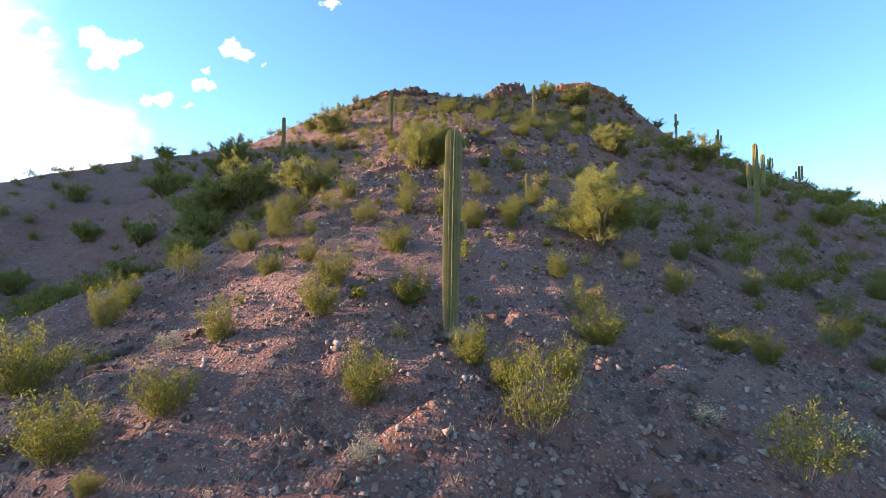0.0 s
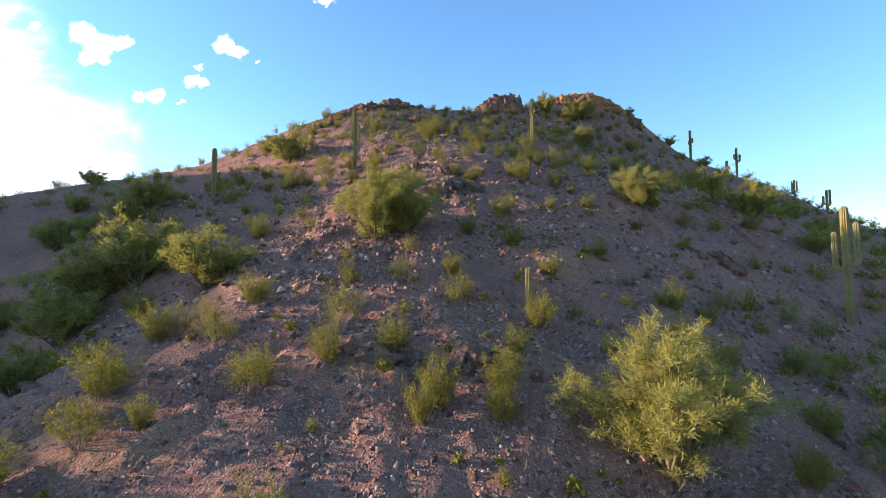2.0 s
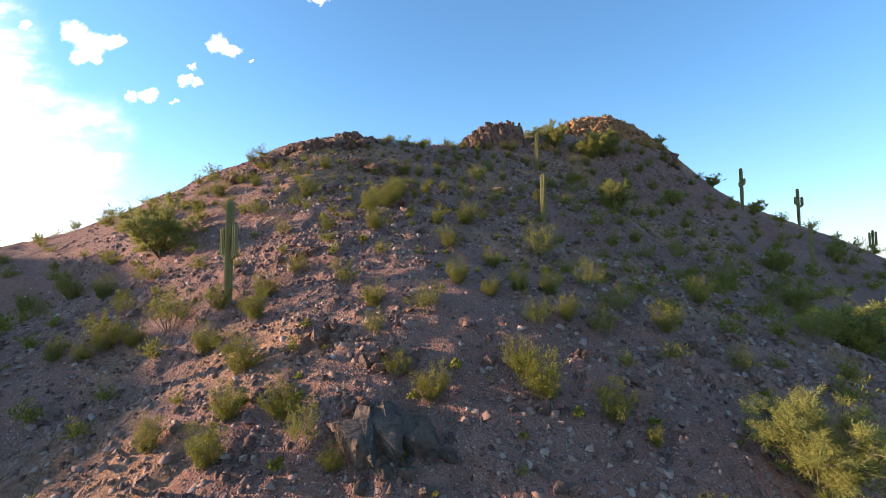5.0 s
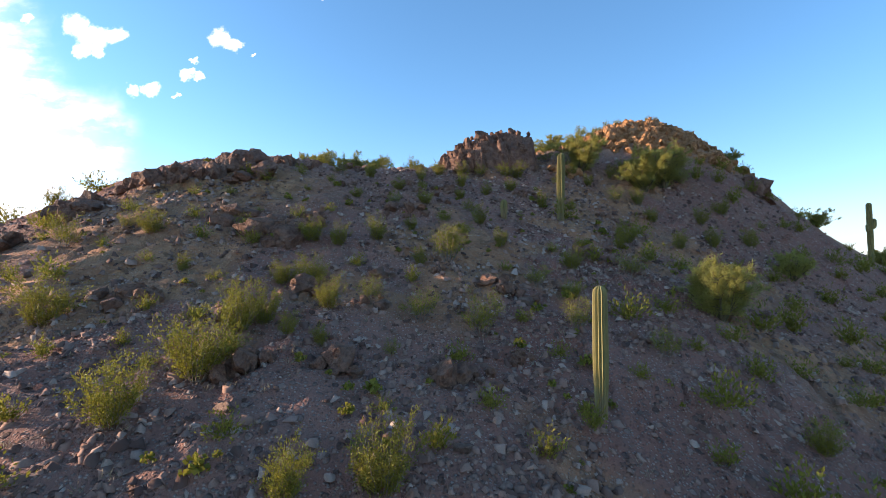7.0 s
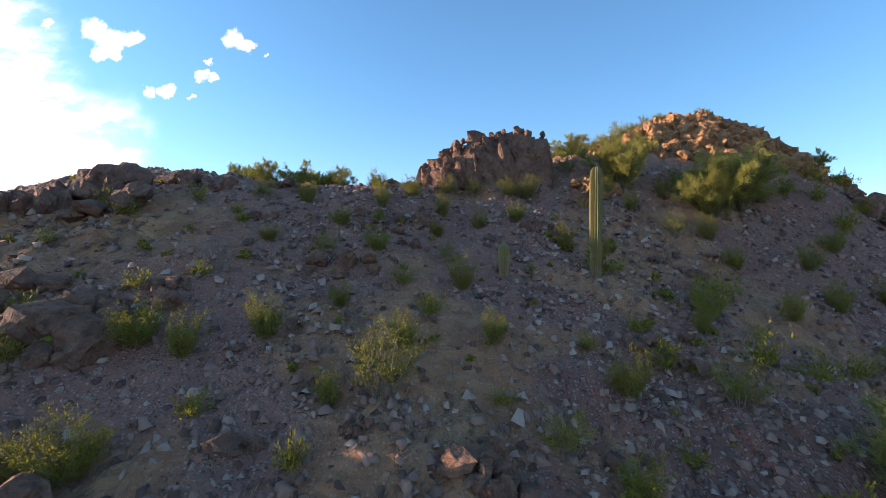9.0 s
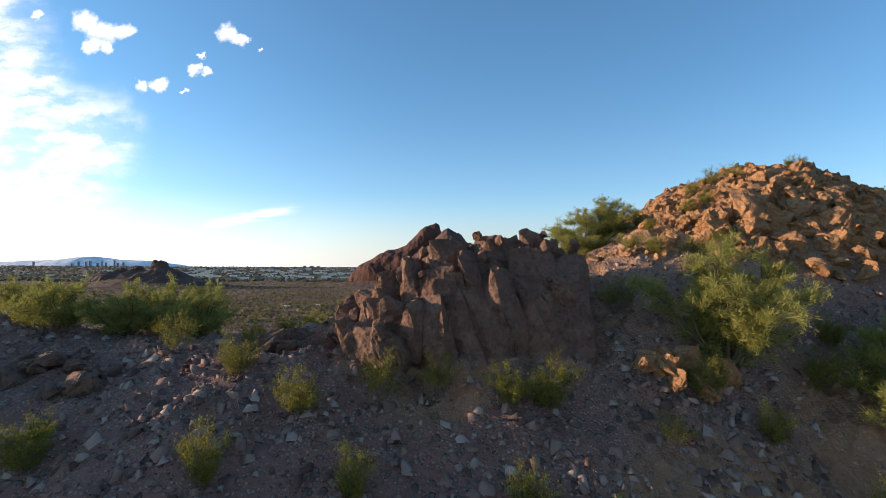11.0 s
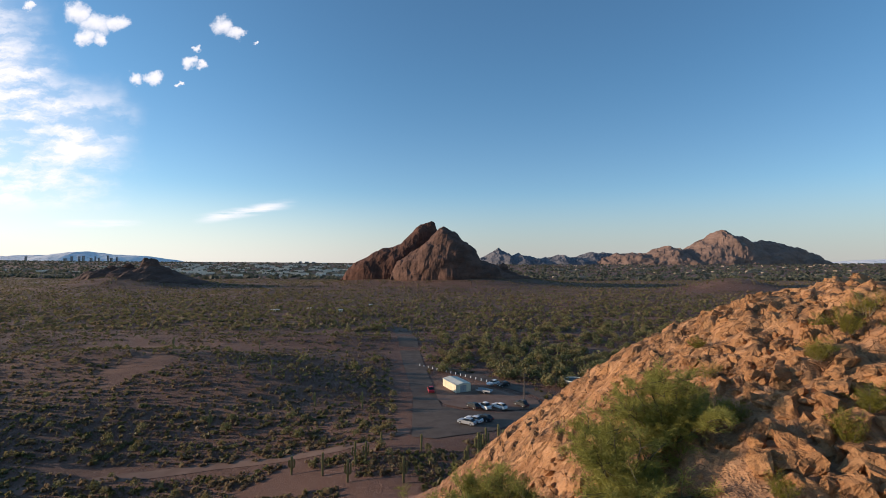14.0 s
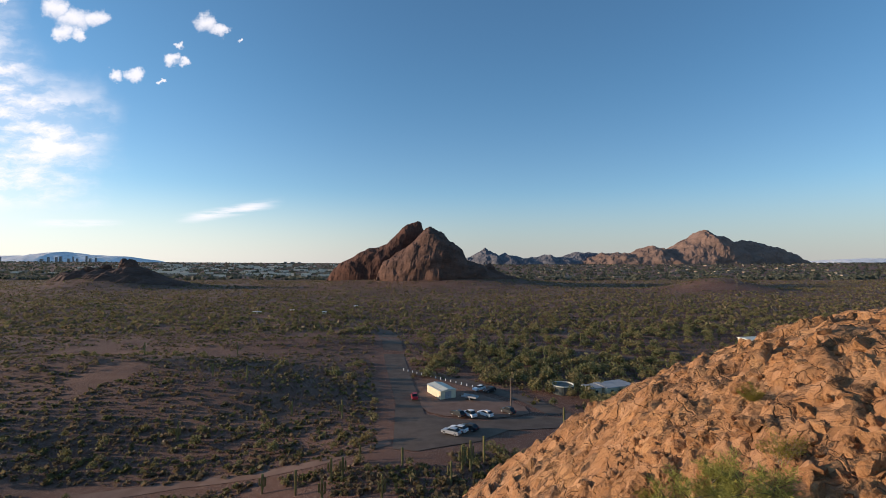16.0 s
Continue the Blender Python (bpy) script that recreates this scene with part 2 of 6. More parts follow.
def rockiness(x, y):
    """Where bare rock shows: the summit, the knob on the west shoulder, ledges on the slope."""
    r = np.exp(-(((x - 22) / 15.5) ** 2 + ((y - 94.5) / 13.5) ** 2) ** 3)
    r = np.maximum(r, np.exp(-(((x - 27) / 6.5) ** 2 + ((y - 84) / 4.2) ** 2) ** 2))
    r = np.maximum(r, 0.9 * np.exp(-(((x + 6) / 6) ** 2 + ((y - 67.5) / 3.5) ** 2) ** 2))
    r = np.maximum(r, 0.8 * np.exp(-(((x - 1) / 4) ** 2 + ((y - 22.3) / 1.0) ** 2) ** 2))
    r = np.maximum(r, 0.7 * np.exp(-(((x - 10.5) / 6) ** 2 + ((y - 76.7) / 2.2) ** 2) ** 2))
    # broken ledges here and there on the slope
    ledge = rough(x, y, 7.0, 70) + 0.6 * rough(x, y * 1.6, 2.4, 71)
    slope = step(14, 22, y) * step(80, 74, y) * step(-16, -8, x) * step(34, 26, x)
    r = np.maximum(r, (0.42 + 0.2 * step(50, 60, y)) * slope * step(0.42, 0.75, ledge + 0.45 * step(50, 62, y)))
    return r


def west_ridge(x, y, low):
    """An unseen neighbouring hill, added in the west to keep the low sun off the spur's west flank."""
    top = np.interp(y + 8.0, [-45, -13, 7, 27, 35, 43, 49, 53, 58, 63, 68, 74, 82, 93, 106], [0, 4.2, 7.9, 12.7, 16.7, 19.8, 23.8, 26.4, 28.2, 29.8, 30.6, 29.0, 24, 9, -4])
    top = top + 0.7 * rough(x, y, 14, 91) + 0.4 * rough(x, y, 5, 92)
    return np.maximum(top - low, 0) * np.exp(-((x + 107) / 19) ** 2)


def base(x, y):
    """The land without its stones."""
    x, y = np.asarray(x, float), np.asarray(y, float)
    away = np.hypot(np.maximum(np.abs(x - 10) - 70, 0), np.maximum(np.abs(y - 70) - 70, 0))
    m = step(70, 0, away)
    z = plain(x, y) * (1 - m) + hill(x, y) * m
    return z + west_ridge(x, y, z)


def land(x, y):
    x, y = np.asarray(x, float), np.asarray(y, float)
    away = np.hypot(np.maximum(np.abs(x - 10) - 60, 0), np.maximum(np.abs(y - 55) - 65, 0))
    m = step(40, 0, away)
    r = rockiness(x, y) * m
    z = base(x, y)
    z = z + m * (0.22 * rough(x, y, 4.1, 11) + 0.14 * facets(x, y, 1.9, 12) + 0.085 * facets(x, y, 0.8, 20) + 0.045 * rough(x, y, 0.6, 21))
    # broken rock: blocks of three sizes, drawn out along the bedding
    wx, wy = x + 0.10 * rough(x, y, 1.3, 60), y + 0.10 * rough(x, y, 1.3, 62)
    a, b = 0.8 * wx + 0.6 * wy, (0.8 * wy - 0.6 * wx) * 1.5
    c, d = 0.45 * wx + 0.9 * wy, (0.45 * wy - 0.9 * wx) * 2.6
    z = z + r * (0.15 * facets(a, b, 2.9, 30, 1.5) + 0.08 * facets(c, d, 1.6, 40, 1.6) + 0.040 * facets(c, d, 0.75, 50, 1.6) + 0.018 * facets(a, b, 0.4, 53, 1.6) + 0.04 * rough(a, b, 0.9, 56))
    return z

# ---- materials ----
def material(name):
    m = bpy.data.materials.new(name)
    m.use_nodes = True
    return m, Nodes(m.node_tree)


def finish(n, colour, roughness=0.9, bump=None, strength=0.4, distance=0.05, metal=0.0, lit_from_behind=None):
    b = n.add("ShaderNodeBsdfPrincipled", Roughness=roughness, Metallic=metal)
    n.put(b, "Base Color", colour if isinstance(colour, bpy.types.NodeSocket) else (*colour, 1.0))
    b.inputs["Specular IOR Level"].default_value = 0.25
    if bump is not None:
        k = n.add("ShaderNodeBump", Strength=strength, Distance=distance, Height=bump)
        n.put(b, "Normal", k.outputs[0])
    out = b.outputs[0]
    if lit_from_behind is not None:
        t = n.add("ShaderNodeBsdfTranslucent")
        n.put(t, "Color", lit_from_behind)
        out = n.add("ShaderNodeMixShader", i0=0.4, i1=b.outputs[0], i2=t.outputs[0]).outputs[0]
    n.add("ShaderNodeOutputMaterial", Surface=out)


def facet(n, pos, scale, squeeze=(1.0, 1.0, 1.0)):
    """Heights of broken faces, each tilted its own way, and a tone for each face."""
    at = n.vmath("MULTIPLY", pos, squeeze)
    cell = n.add("ShaderNodeTexVoronoi", {"feature": "F1"}, Vector=at, Scale=scale)
    lean = n.vmath("SUBTRACT", cell.outputs["Color"], (0.5, 0.5, 0.5))
    away = n.vmath("SUBTRACT", at, cell.outputs["Position"])
    dot = n.add("ShaderNodeVectorMath", {"operation": "DOT_PRODUCT"}, i0=lean, i1=away)
    return dot.outputs["Value"], n.add("ShaderNodeSeparateColor", Color=cell.outputs["Color"]).outputs[2]


def ground_material():
    m, n = material("desert_ground")
    pos = n.add("ShaderNodeNewGeometry").outputs["Position"]
    rock = n.add("ShaderNodeAttribute", {"attribute_name": "rock"}).outputs["Fac"]
    big, mid, fine = n.noise(pos, 0.09, 4), n.noise(pos, 0.8, 5, 0.6), n.noise(pos, 9.0, 5, 0.7)
    soil = n.mix(n.ramp(big, 0.35, 0.65), (0.275, 0.116, 0.080), (0.330, 0.164, 0.118))
    soil = n.mix(n.ramp(mid, 0.35, 0.7, (0.0, 0.55)), soil, (0.215, 0.118, 0.090))
    xyz = n.add("ShaderNodeSeparateXYZ", Vector=pos)
    soil = n.mix(n.ramp(xyz.outputs[1], 105, 150, (0.0, 0.9)), soil, n.mix(n.ramp(n.noise(n.vmath("MULTIPLY", pos, (1.0, 2.2, 1.0)), 0.016, 5, 0.6), 0.48, 0.66), (0.118, 0.057, 0.037), (0.215, 0.112, 0.070)))
    cell = n.add("ShaderNodeTexVoronoi", {"feature": "F1"}, Vector=pos, Scale=11.0)
    tone = n.add("ShaderNodeSeparateColor", Color=cell.outputs["Color"]).outputs[0]
    pebble = n.mix(n.ramp(tone, 0.0, 1.0), (0.120, 0.076, 0.064), (0.470, 0.345, 0.280))
    some = n.math("MULTIPLY", n.ramp(cell.outputs["Distance"], 0.42, 0.30), n.ramp(n.math("ADD", tone, n.math("MULTIPLY", mid, 0.9)), 0.62, 0.80))
    soil = n.mix(some, soil, pebble)
    lump = n.add("ShaderNodeTexVoronoi", {"feature": "F1"}, Vector=n.vmath("ADD", pos, n.vmath("MULTIPLY", n.add("ShaderNodeTexNoise", Vector=pos, Scale=5.0).outputs["Color"], (0.12, 0.12, 0.12))), Scale=3.6)
    shade = n.add("ShaderNodeSeparateColor", Color=lump.outputs["Color"])
    cobble = n.mix(shade.outputs[1], (0.090, 0.052, 0.042), (0.390, 0.255, 0.195))
    where = n.math("MULTIPLY", n.ramp(lump.outputs["Distance"], 0.40, 0.30), n.ramp(shade.outputs[0], 0.46, 0.52))
    soil = n.mix(where, soil, cobble)
    soil = n.mix(n.ramp(fine, 0.3, 0.8, (0.0, 0.5)), soil, (0.170, 0.095, 0.072))
    stone = n.mix(n.ramp(mid, 0.3, 0.7), (0.430, 0.205, 0.085), (0.550, 0.290, 0.126))
    stone = n.mix(n.ramp(fine, 0.45, 0.75, (0.0, 0.7)), stone, (0.215, 0.118, 0.066))
    stone = n.mix(n.ramp(n.noise(pos, 2.2, 6, 0.7), 0.52, 0.66, (0.0, 0.5)), stone, (0.510, 0.300, 0.150))
    # Orange-tan soil by the summit, its colour raised to stand in for sunlight.
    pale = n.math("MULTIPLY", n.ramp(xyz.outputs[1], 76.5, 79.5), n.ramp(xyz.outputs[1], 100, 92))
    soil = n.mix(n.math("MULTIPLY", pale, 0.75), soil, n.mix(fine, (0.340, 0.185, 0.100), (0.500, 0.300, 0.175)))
    dark = n.noise(n.vmath("MULTIPLY", pos, (1.0, 1.0, 0.5)), 3.4, 6, 0.75)
    stone = n.mix(n.ramp(dark, 0.50, 0.62, (0.0, 0.5)), stone, (0.250, 0.135, 0.068))
    bent = n.vmath("ADD", pos, n.vmath("MULTIPLY", n.add("ShaderNodeTexNoise", Vector=pos, Scale=2.5, Detail=3.0).outputs["Color"], (0.25, 0.25, 0.25)))
    face_a, tone_a = facet(n, bent, 1.1, (1.0, 0.7, 0.7))
    face_b, tone_b = facet(n, bent, 3.2, (0.8, 1.0, 0.8))
    stone = n.mix(n.ramp(tone_a, 0.0, 1.0, (0.0, 0.5)), stone, (0.200, 0.092, 0.044))
    stone = n.mix(n.ramp(tone_b, 0.5, 1.0, (0.0, 0.45)), stone, (0.500, 0.285, 0.160))
    # Some faces painted darker for the look of shaded crevices.
    stone = n.mix(n.ramp(n.math("ADD", tone_b, n.math("MULTIPLY", tone_a, 0.5)), 0.30, 0.18, (0.0, 0.5)), stone, (0.115, 0.058, 0.032))
    seams = None
    for scale, wide, squeeze in ((0.9, 0.020, (1.0, 0.4, 1.0)), (2.4, 0.030, (0.5, 1.0, 1.2))):
        joint = n.add("ShaderNodeTexVoronoi", {"feature": "DISTANCE_TO_EDGE"}, Vector=n.vmath("MULTIPLY", bent, squeeze), Scale=scale)
        gap = n.math("MULTIPLY", n.ramp(joint.outputs["Distance"], wide, 0.0), n.math("MULTIPLY", n.ramp(n.noise(pos, 0.7 * scale, 3, 0.5), 0.42, 0.58), n.ramp(rock, 0.70, 0.90)))
        seams = gap if seams is None else n.math("MAXIMUM", seams, gap)
    stone = n.mix(n.math("MULTIPLY", seams, 0.35), stone, (0.130, 0.062, 0.032))
    colour = n.mix(rock, soil, stone)
    loose = n.math("ADD", n.math("MULTIPLY", n.ramp(cell.outputs["Distance"], 0.5, 0.0), 0.6), n.math("MULTIPLY", where, 0.9))
    loose = n.math("MULTIPLY", loose, n.math("SUBTRACT", 1.0, rock))
    broken = n.math("MULTIPLY", n.math("ADD", n.math("MULTIPLY", face_a, 13.0), n.math("SUBTRACT", n.math("MULTIPLY", face_b, 15.0), n.math("MULTIPLY", seams, 1.2))), rock)
    height = n.math("ADD", n.math("ADD", loose, broken), n.math("ADD", n.math("MULTIPLY", fine, 0.8), n.math("MULTIPLY", mid, 1.5)))
    finish(n, colour, 0.95, height, 1.0, 0.10)
    return m


def rock_material(name, dark, light, stain):
    m, n = material(name)
    rnd = n.add("ShaderNodeObjectInfo").outputs["Random"]
    pos = n.add("ShaderNodeNewGeometry").outputs["Position"]
    mid, fine, tiny = n.noise(pos, 1.4, 6, 0.65), n.noise(pos, 9.0, 5, 0.7), n.noise(pos, 45.0, 3, 0.7)
    bent = n.vmath("ADD", pos, n.vmath("MULTIPLY", n.add("ShaderNodeTexNoise", Vector=pos, Scale=1.1, Detail=4.0).outputs["Color"], (1.6, 1.6, 1.6)))
    crack = n.add("ShaderNodeTexVoronoi", {"feature": "DISTANCE_TO_EDGE"}, Vector=n.vmath("MULTIPLY", bent, (1.0, 1.0, 0.45)), Scale=1.7)
    seam = n.ramp(crack.outputs["Distance"], 0.0, 0.02, (0.8, 1.0))
    face_a, tone_a = facet(n, bent, 1.6, (1.0, 1.0, 0.6))
    face_b, tone_b = facet(n, bent, 5.0, (1.0, 1.0, 0.7))
    colour = n.mix(n.ramp(mid, 0.3, 0.7), dark, light)
    colour = n.mix(n.ramp(tone_b, 0.4, 1.0, (0.0, 0.5)), colour, tuple(c * 0.6 for c in dark))
    colour = n.mix(n.math("MULTIPLY", rnd, 0.5), colour, stain)
    colour = n.mix(n.ramp(fine, 0.48, 0.75, (0.0, 0.65)), colour, tuple(c * 0.5 for c in dark))
    colour = n.mix(n.ramp(tiny, 0.55, 0.75, (0.0, 0.4)), colour, tuple(min(1.0, c * 1.35) for c in light))
    colour = n.mix(seam, tuple(c * 0.35 for c in dark), colour)
    high = n.math("ADD", n.math("ADD", fine, n.math("MULTIPLY", tiny, 0.4)), n.math("ADD", n.math("MULTIPLY", mid, 2.0), n.math("MULTIPLY", n.math("ADD", face_a, face_b), 11.0)))
    finish(n, colour, 0.9, high, 1.0, 0.09)
    return m


def leaf_material(name, a, b, c, other=None):
    """Leaves that differ from one to the next; with other, whole plants differ too."""
    m, n = material(name)
    rnd = n.add("ShaderNodeObjectInfo").outputs["Random"]
    isle = n.add("ShaderNodeNewGeometry").outputs["Random Per Island"]
    colour = n.mix(isle, a, b)
    colour = n.mix(n.math("MULTIPLY", rnd, 0.6), colour, c)
    if other is not None:
        where = n.noise(n.add("ShaderNodeNewGeometry").outputs["Position"], 0.22, 3, 0.6)
        colour = n.mix(n.ramp(where, 0.44, 0.58), colour, n.mix(isle, tuple(v * 0.7 for v in other), other))
    finish(n, colour, 0.65, lit_from_behind=colour)
    return m


def plain_material(name, a, b, scale=6.0, roughness=0.8, metal=0.0, strength=0.3):
    m, n = material(name)
    pos = n.add("ShaderNodeTexCoord").outputs["Object"]
    f, g = n.noise(pos, scale, 5, 0.6), n.noise(pos, scale * 9, 3, 0.6)
    colour = n.mix(n.ramp(f, 0.3, 0.7), a, b)
    colour = n.mix(n.ramp(g, 0.5, 0.8, (0.0, 0.3)), colour, tuple(v * 0.6 for v in a))
    finish(n, colour, roughness, g, strength, 0.01, metal)
    return m


GROUND = ground_material()
ROCK = rock_material("brown_rock", (0.165, 0.088, 0.060), (0.320, 0.178, 0.116), (0.240, 0.140, 0.104))
STONE = rock_material("loose_stone", (0.140, 0.092, 0.072), (0.280, 0.190, 0.145), (0.210, 0.118, 0.080))
LEAF = leaf_material("creosote_leaf", (0.115, 0.120, 0.017), (0.275, 0.250, 0.036), (0.195, 0.170, 0.028))
TREE_LEAF = leaf_material("palo_verde_leaf", (0.205, 0.205, 0.046), (0.375, 0.350, 0.086), (0.270, 0.255, 0.070))
GREY_LEAF = leaf_material("brittlebush_leaf", (0.230, 0.220, 0.150), (0.400, 0.380, 0.280), (0.300, 0.280, 0.180))
SCRUB = leaf_material("far_scrub_leaf", (0.150, 0.112, 0.062), (0.265, 0.195, 0.108), (0.205, 0.142, 0.088), (0.170, 0.158, 0.062))
WOOD = plain_material("dry_twig", (0.120, 0.092, 0.070), (0.230, 0.185, 0.145), 8.0)
BARK = plain_material("green_bark", (0.085, 0.078, 0.040), (0.150, 0.125, 0.075), 8.0)

# ---- building helpers ----
def mesh_of(name, verts, faces, mats, smooth=False, slots=None):
    me = bpy.data.meshes.new(name)
    me.from_pydata([tuple(v) for v in verts], [], [tuple(f) for f in faces])
    for m in mats if isinstance(mats, (list, tuple)) else [mats]:
        me.materials.append(m)
    if smooth:
        me.polygons.foreach_set("use_smooth", [True] * len(me.polygons))
    if slots is not None:
        me.polygons.foreach_set("material_index", list(slots))
    me.update()
    return me


def part(name, me, parent, label="", at=None):
    ob = new(name, me)
    ob.parent = parent
    if at is not None:
        ob.matrix_basis = at
    return tagged(ob, label)


def thing(name, at, label, category, group="", kind=""):
    ob = new(name)
    ob.matrix_basis = at
    ob.empty_display_size = 0.2
    return tagged(ob, label, category, group, kind)


def tall(x, y):
    return float(land(np.array([x]), np.array([y]))[0])


# ---- ground ----
def axis(marks, grow, reach):
    """Sample places along an axis: even steps between the marks, then ever longer ones out to the reach."""
    a = [marks[0][0]]
    for start, end, gap in marks:
        k = max(1, round((end - start) / gap))
        a += [start + (end - start) * (i + 1) / k for i in range(k)]
    lo, hi, g = a[0], a[-1], marks[0][2]
    while lo > reach[0]:
        g = min(g * grow, 160)
        lo -= g
        a.insert(0, lo)
    g = marks[-1][2]
    while hi < reach[1]:
        g = min(g * grow, 160)
        hi += g
        a.append(hi)
    return np.array(a)


def build_ground():
    xs = axis([(-30, -12, 0.5), (-12, 11, 0.25), (11, 30, 0.095), (30, 33, 0.15), (33, 46, 0.5)], 1.07, (-4950, 4950))
    ys = axis([(2, 50, 0.28), (50, 66, 0.35), (66, 74.5, 0.25), (74.5, 78, 0.16), (78, 94, 0.095)], 1.06, (-600, 4900))
    gx, gy = np.meshgrid(xs, ys)
    gz = land(gx, gy)
    nx, ny = len(xs), len(ys)
    verts = np.stack([gx.ravel(), gy.ravel(), gz.ravel()], 1)
    i = (np.arange(ny - 1)[:, None] * nx + np.arange(nx - 1)[None, :]).ravel()
    quads = np.stack([i, i + 1, i + nx + 1, i + nx], 1).astype(np.int32)
    me = bpy.data.meshes.new("ground")
    me.vertices.add(len(verts))
    me.vertices.foreach_set("co", verts.ravel())
    me.loops.add(quads.size)
    me.loops.foreach_set("vertex_index", quads.ravel())
    me.polygons.add(len(quads))
    me.polygons.foreach_set("loop_start", np.arange(len(quads), dtype=np.int32) * 4)
    me.update(calc_edges=True)
    me.materials.append(GROUND)
    me.attributes.new("rock", "FLOAT", "POINT").data.foreach_set("value", rockiness(gx, gy).ravel())
    ob = new("ground", me)
    tagged(ob, "stony brown desert ground rising to a rocky hill", "ground", kind="structure")


build_ground()

# ---- rocks ----
def tube(points, radii, sides=4):
    """A bent tapering stick."""
    verts, faces = [], []
    n = len(points)
    for i, p in enumerate(points):
        p = Vector(p)
        d = (Vector(points[min(i + 1, n - 1)]) - Vector(points[max(i - 1, 0)])).normalized()
        a = d.orthogonal().normalized()
        b = d.cross(a)
        for k in range(sides):
            w = 2 * math.pi * k / sides
            verts.append(p + (a * math.cos(w) + b * math.sin(w)) * radii[i])
    for i in range(n - 1):
        for k in range(sides):
            q = (k + 1) % sides
            faces.append((i * sides + k, i * sides + q, (i + 1) * sides + q, (i + 1) * sides + k))
    faces.append(tuple((n - 1) * sides + k for k in range(sides)))
    return verts, faces


class Heap:
    """Collects several pieces of geometry for one mesh."""

    def __init__(self):
        self.verts, self.faces, self.slots = [], [], []

    def add(self, verts, faces, slot=0):
        o = len(self.verts)
        self.verts += [tuple(v) for v in verts]
        self.faces += [tuple(i + o for i in f) for f in faces]
        self.slots += [slot] * len(faces)

    def mesh(self, name, mats, smooth=False):
        return mesh_of(name, self.verts, self.faces, mats, smooth, self.slots)


def angular_rock(seed, mat, points=16, boxy=0.55, chips=3):
    """A broken block about 1 m across: a hull of scattered points, with corners knocked off."""
    rng = random.Random(seed)
    bm = bmesh.new()
    for _ in range(points):
        v = Vector((rng.gauss(0, 1), rng.gauss(0, 1), rng.gauss(0, 1))).normalized()
        m = max(abs(c) for c in v)
        bm.verts.new(v * (0.5 * ((1 - boxy) + boxy / m)) * rng.uniform(0.85, 1.0))
    hull = bmesh.ops.convex_hull(bm, input=bm.verts)
    bmesh.ops.delete(bm, geom=[g for g in hull["geom_interior"] if isinstance(g, bmesh.types.BMVert)], context="VERTS")
    for _ in range(chips):
        way = Vector((rng.gauss(0, 1), rng.gauss(0, 1), rng.gauss(0, 1))).normalized()
        cut = bmesh.ops.bisect_plane(bm, geom=bm.verts[:] + bm.edges[:] + bm.faces[:], plane_co=way * rng.uniform(0.36, 0.44), plane_no=way, clear_outer=True)
        edges = [g for g in cut["geom_cut"] if isinstance(g, bmesh.types.BMEdge)]
        if edges:
            bmesh.ops.contextual_create(bm, geom=edges)
    bmesh.ops.bevel(bm, geom=bm.edges[:], offset=0.018, segments=1, affect="EDGES")
    bmesh.ops.recalc_face_normals(bm, faces=bm.faces[:])
    me = bpy.data.meshes.new("rock")
    bm.to_mesh(me)
    bm.free()
    me.materials.append(mat)
    return me


def rugged_rock(seed, mat, points=20, boxy=0.6, cuts=2, grit=0.035):
    """A sharp-edged broken block about 1 m across, its faces chipped and uneven."""
    rng = random.Random(seed)
    bm = bmesh.new()
    for _ in range(points):
        v = Vector((rng.gauss(0, 1), rng.gauss(0, 1), rng.gauss(0, 1))).normalized()
        m = max(abs(c) for c in v)
        bm.verts.new(v * (0.5 * ((1 - boxy) + boxy / m)) * rng.uniform(0.75, 1.0))
    hull = bmesh.ops.convex_hull(bm, input=bm.verts)
    bmesh.ops.delete(bm, geom=[g for g in hull["geom_interior"] if isinstance(g, bmesh.types.BMVert)], context="VERTS")
    bmesh.ops.subdivide_edges(bm, edges=bm.edges[:], cuts=cuts, use_grid_fill=True)
    bm.normal_update()
    for v in bm.verts:
        n = v.normal.copy()
        v.co += n * (grit * noise.fractal(v.co * 5.0 + Vector((seed, 0, 0)), 0.7, 2.2, 4) + rng.uniform(-0.35, 0.35) * grit)
    bmesh.ops.triangulate(bm, faces=bm.faces[:])
    me = bpy.data.meshes.new("rock")
    bm.to_mesh(me)
    bm.free()
    me.materials.append(mat)
    return me


CRAG = [rugged_rock(100 + k, ROCK, 15, 0.75, 2, 0.035) for k in range(8)]
LOOSE = [angular_rock(200 + k, STONE, 14, 0.4) for k in range(8)]
DARK_ROCK = rock_material("dark_slate", (0.095, 0.072, 0.060), (0.180, 0.136, 0.110), (0.230, 0.150, 0.100))
SLATE = [rugged_rock(300 + k, DARK_ROCK, 16, 0.9, 2, 0.03) for k in range(4)]


def turned(x, y, z, sx, sy, sz, rx, ry, rz):
    return pose(x, y, z, rx, ry, rz) @ Matrix.Diagonal((sx, sy, sz, 1))


def crag(name, label, cx, cy, pieces, meshes=CRAG):
    """A thing made of many jammed blocks; each piece: place, size, tilt."""
    z = tall(cx, cy)
    top = thing(name, pose(cx, cy, z), label, "rock")
    for k, (x, y, zz, sx, sy, sz, rx, ry, rz) in enumerate(pieces):
        part("block", meshes[k % len(meshes)], top, at=turned(x - cx, y - cy, zz - z, sx, sy, sz, rx, ry, rz))
    return top


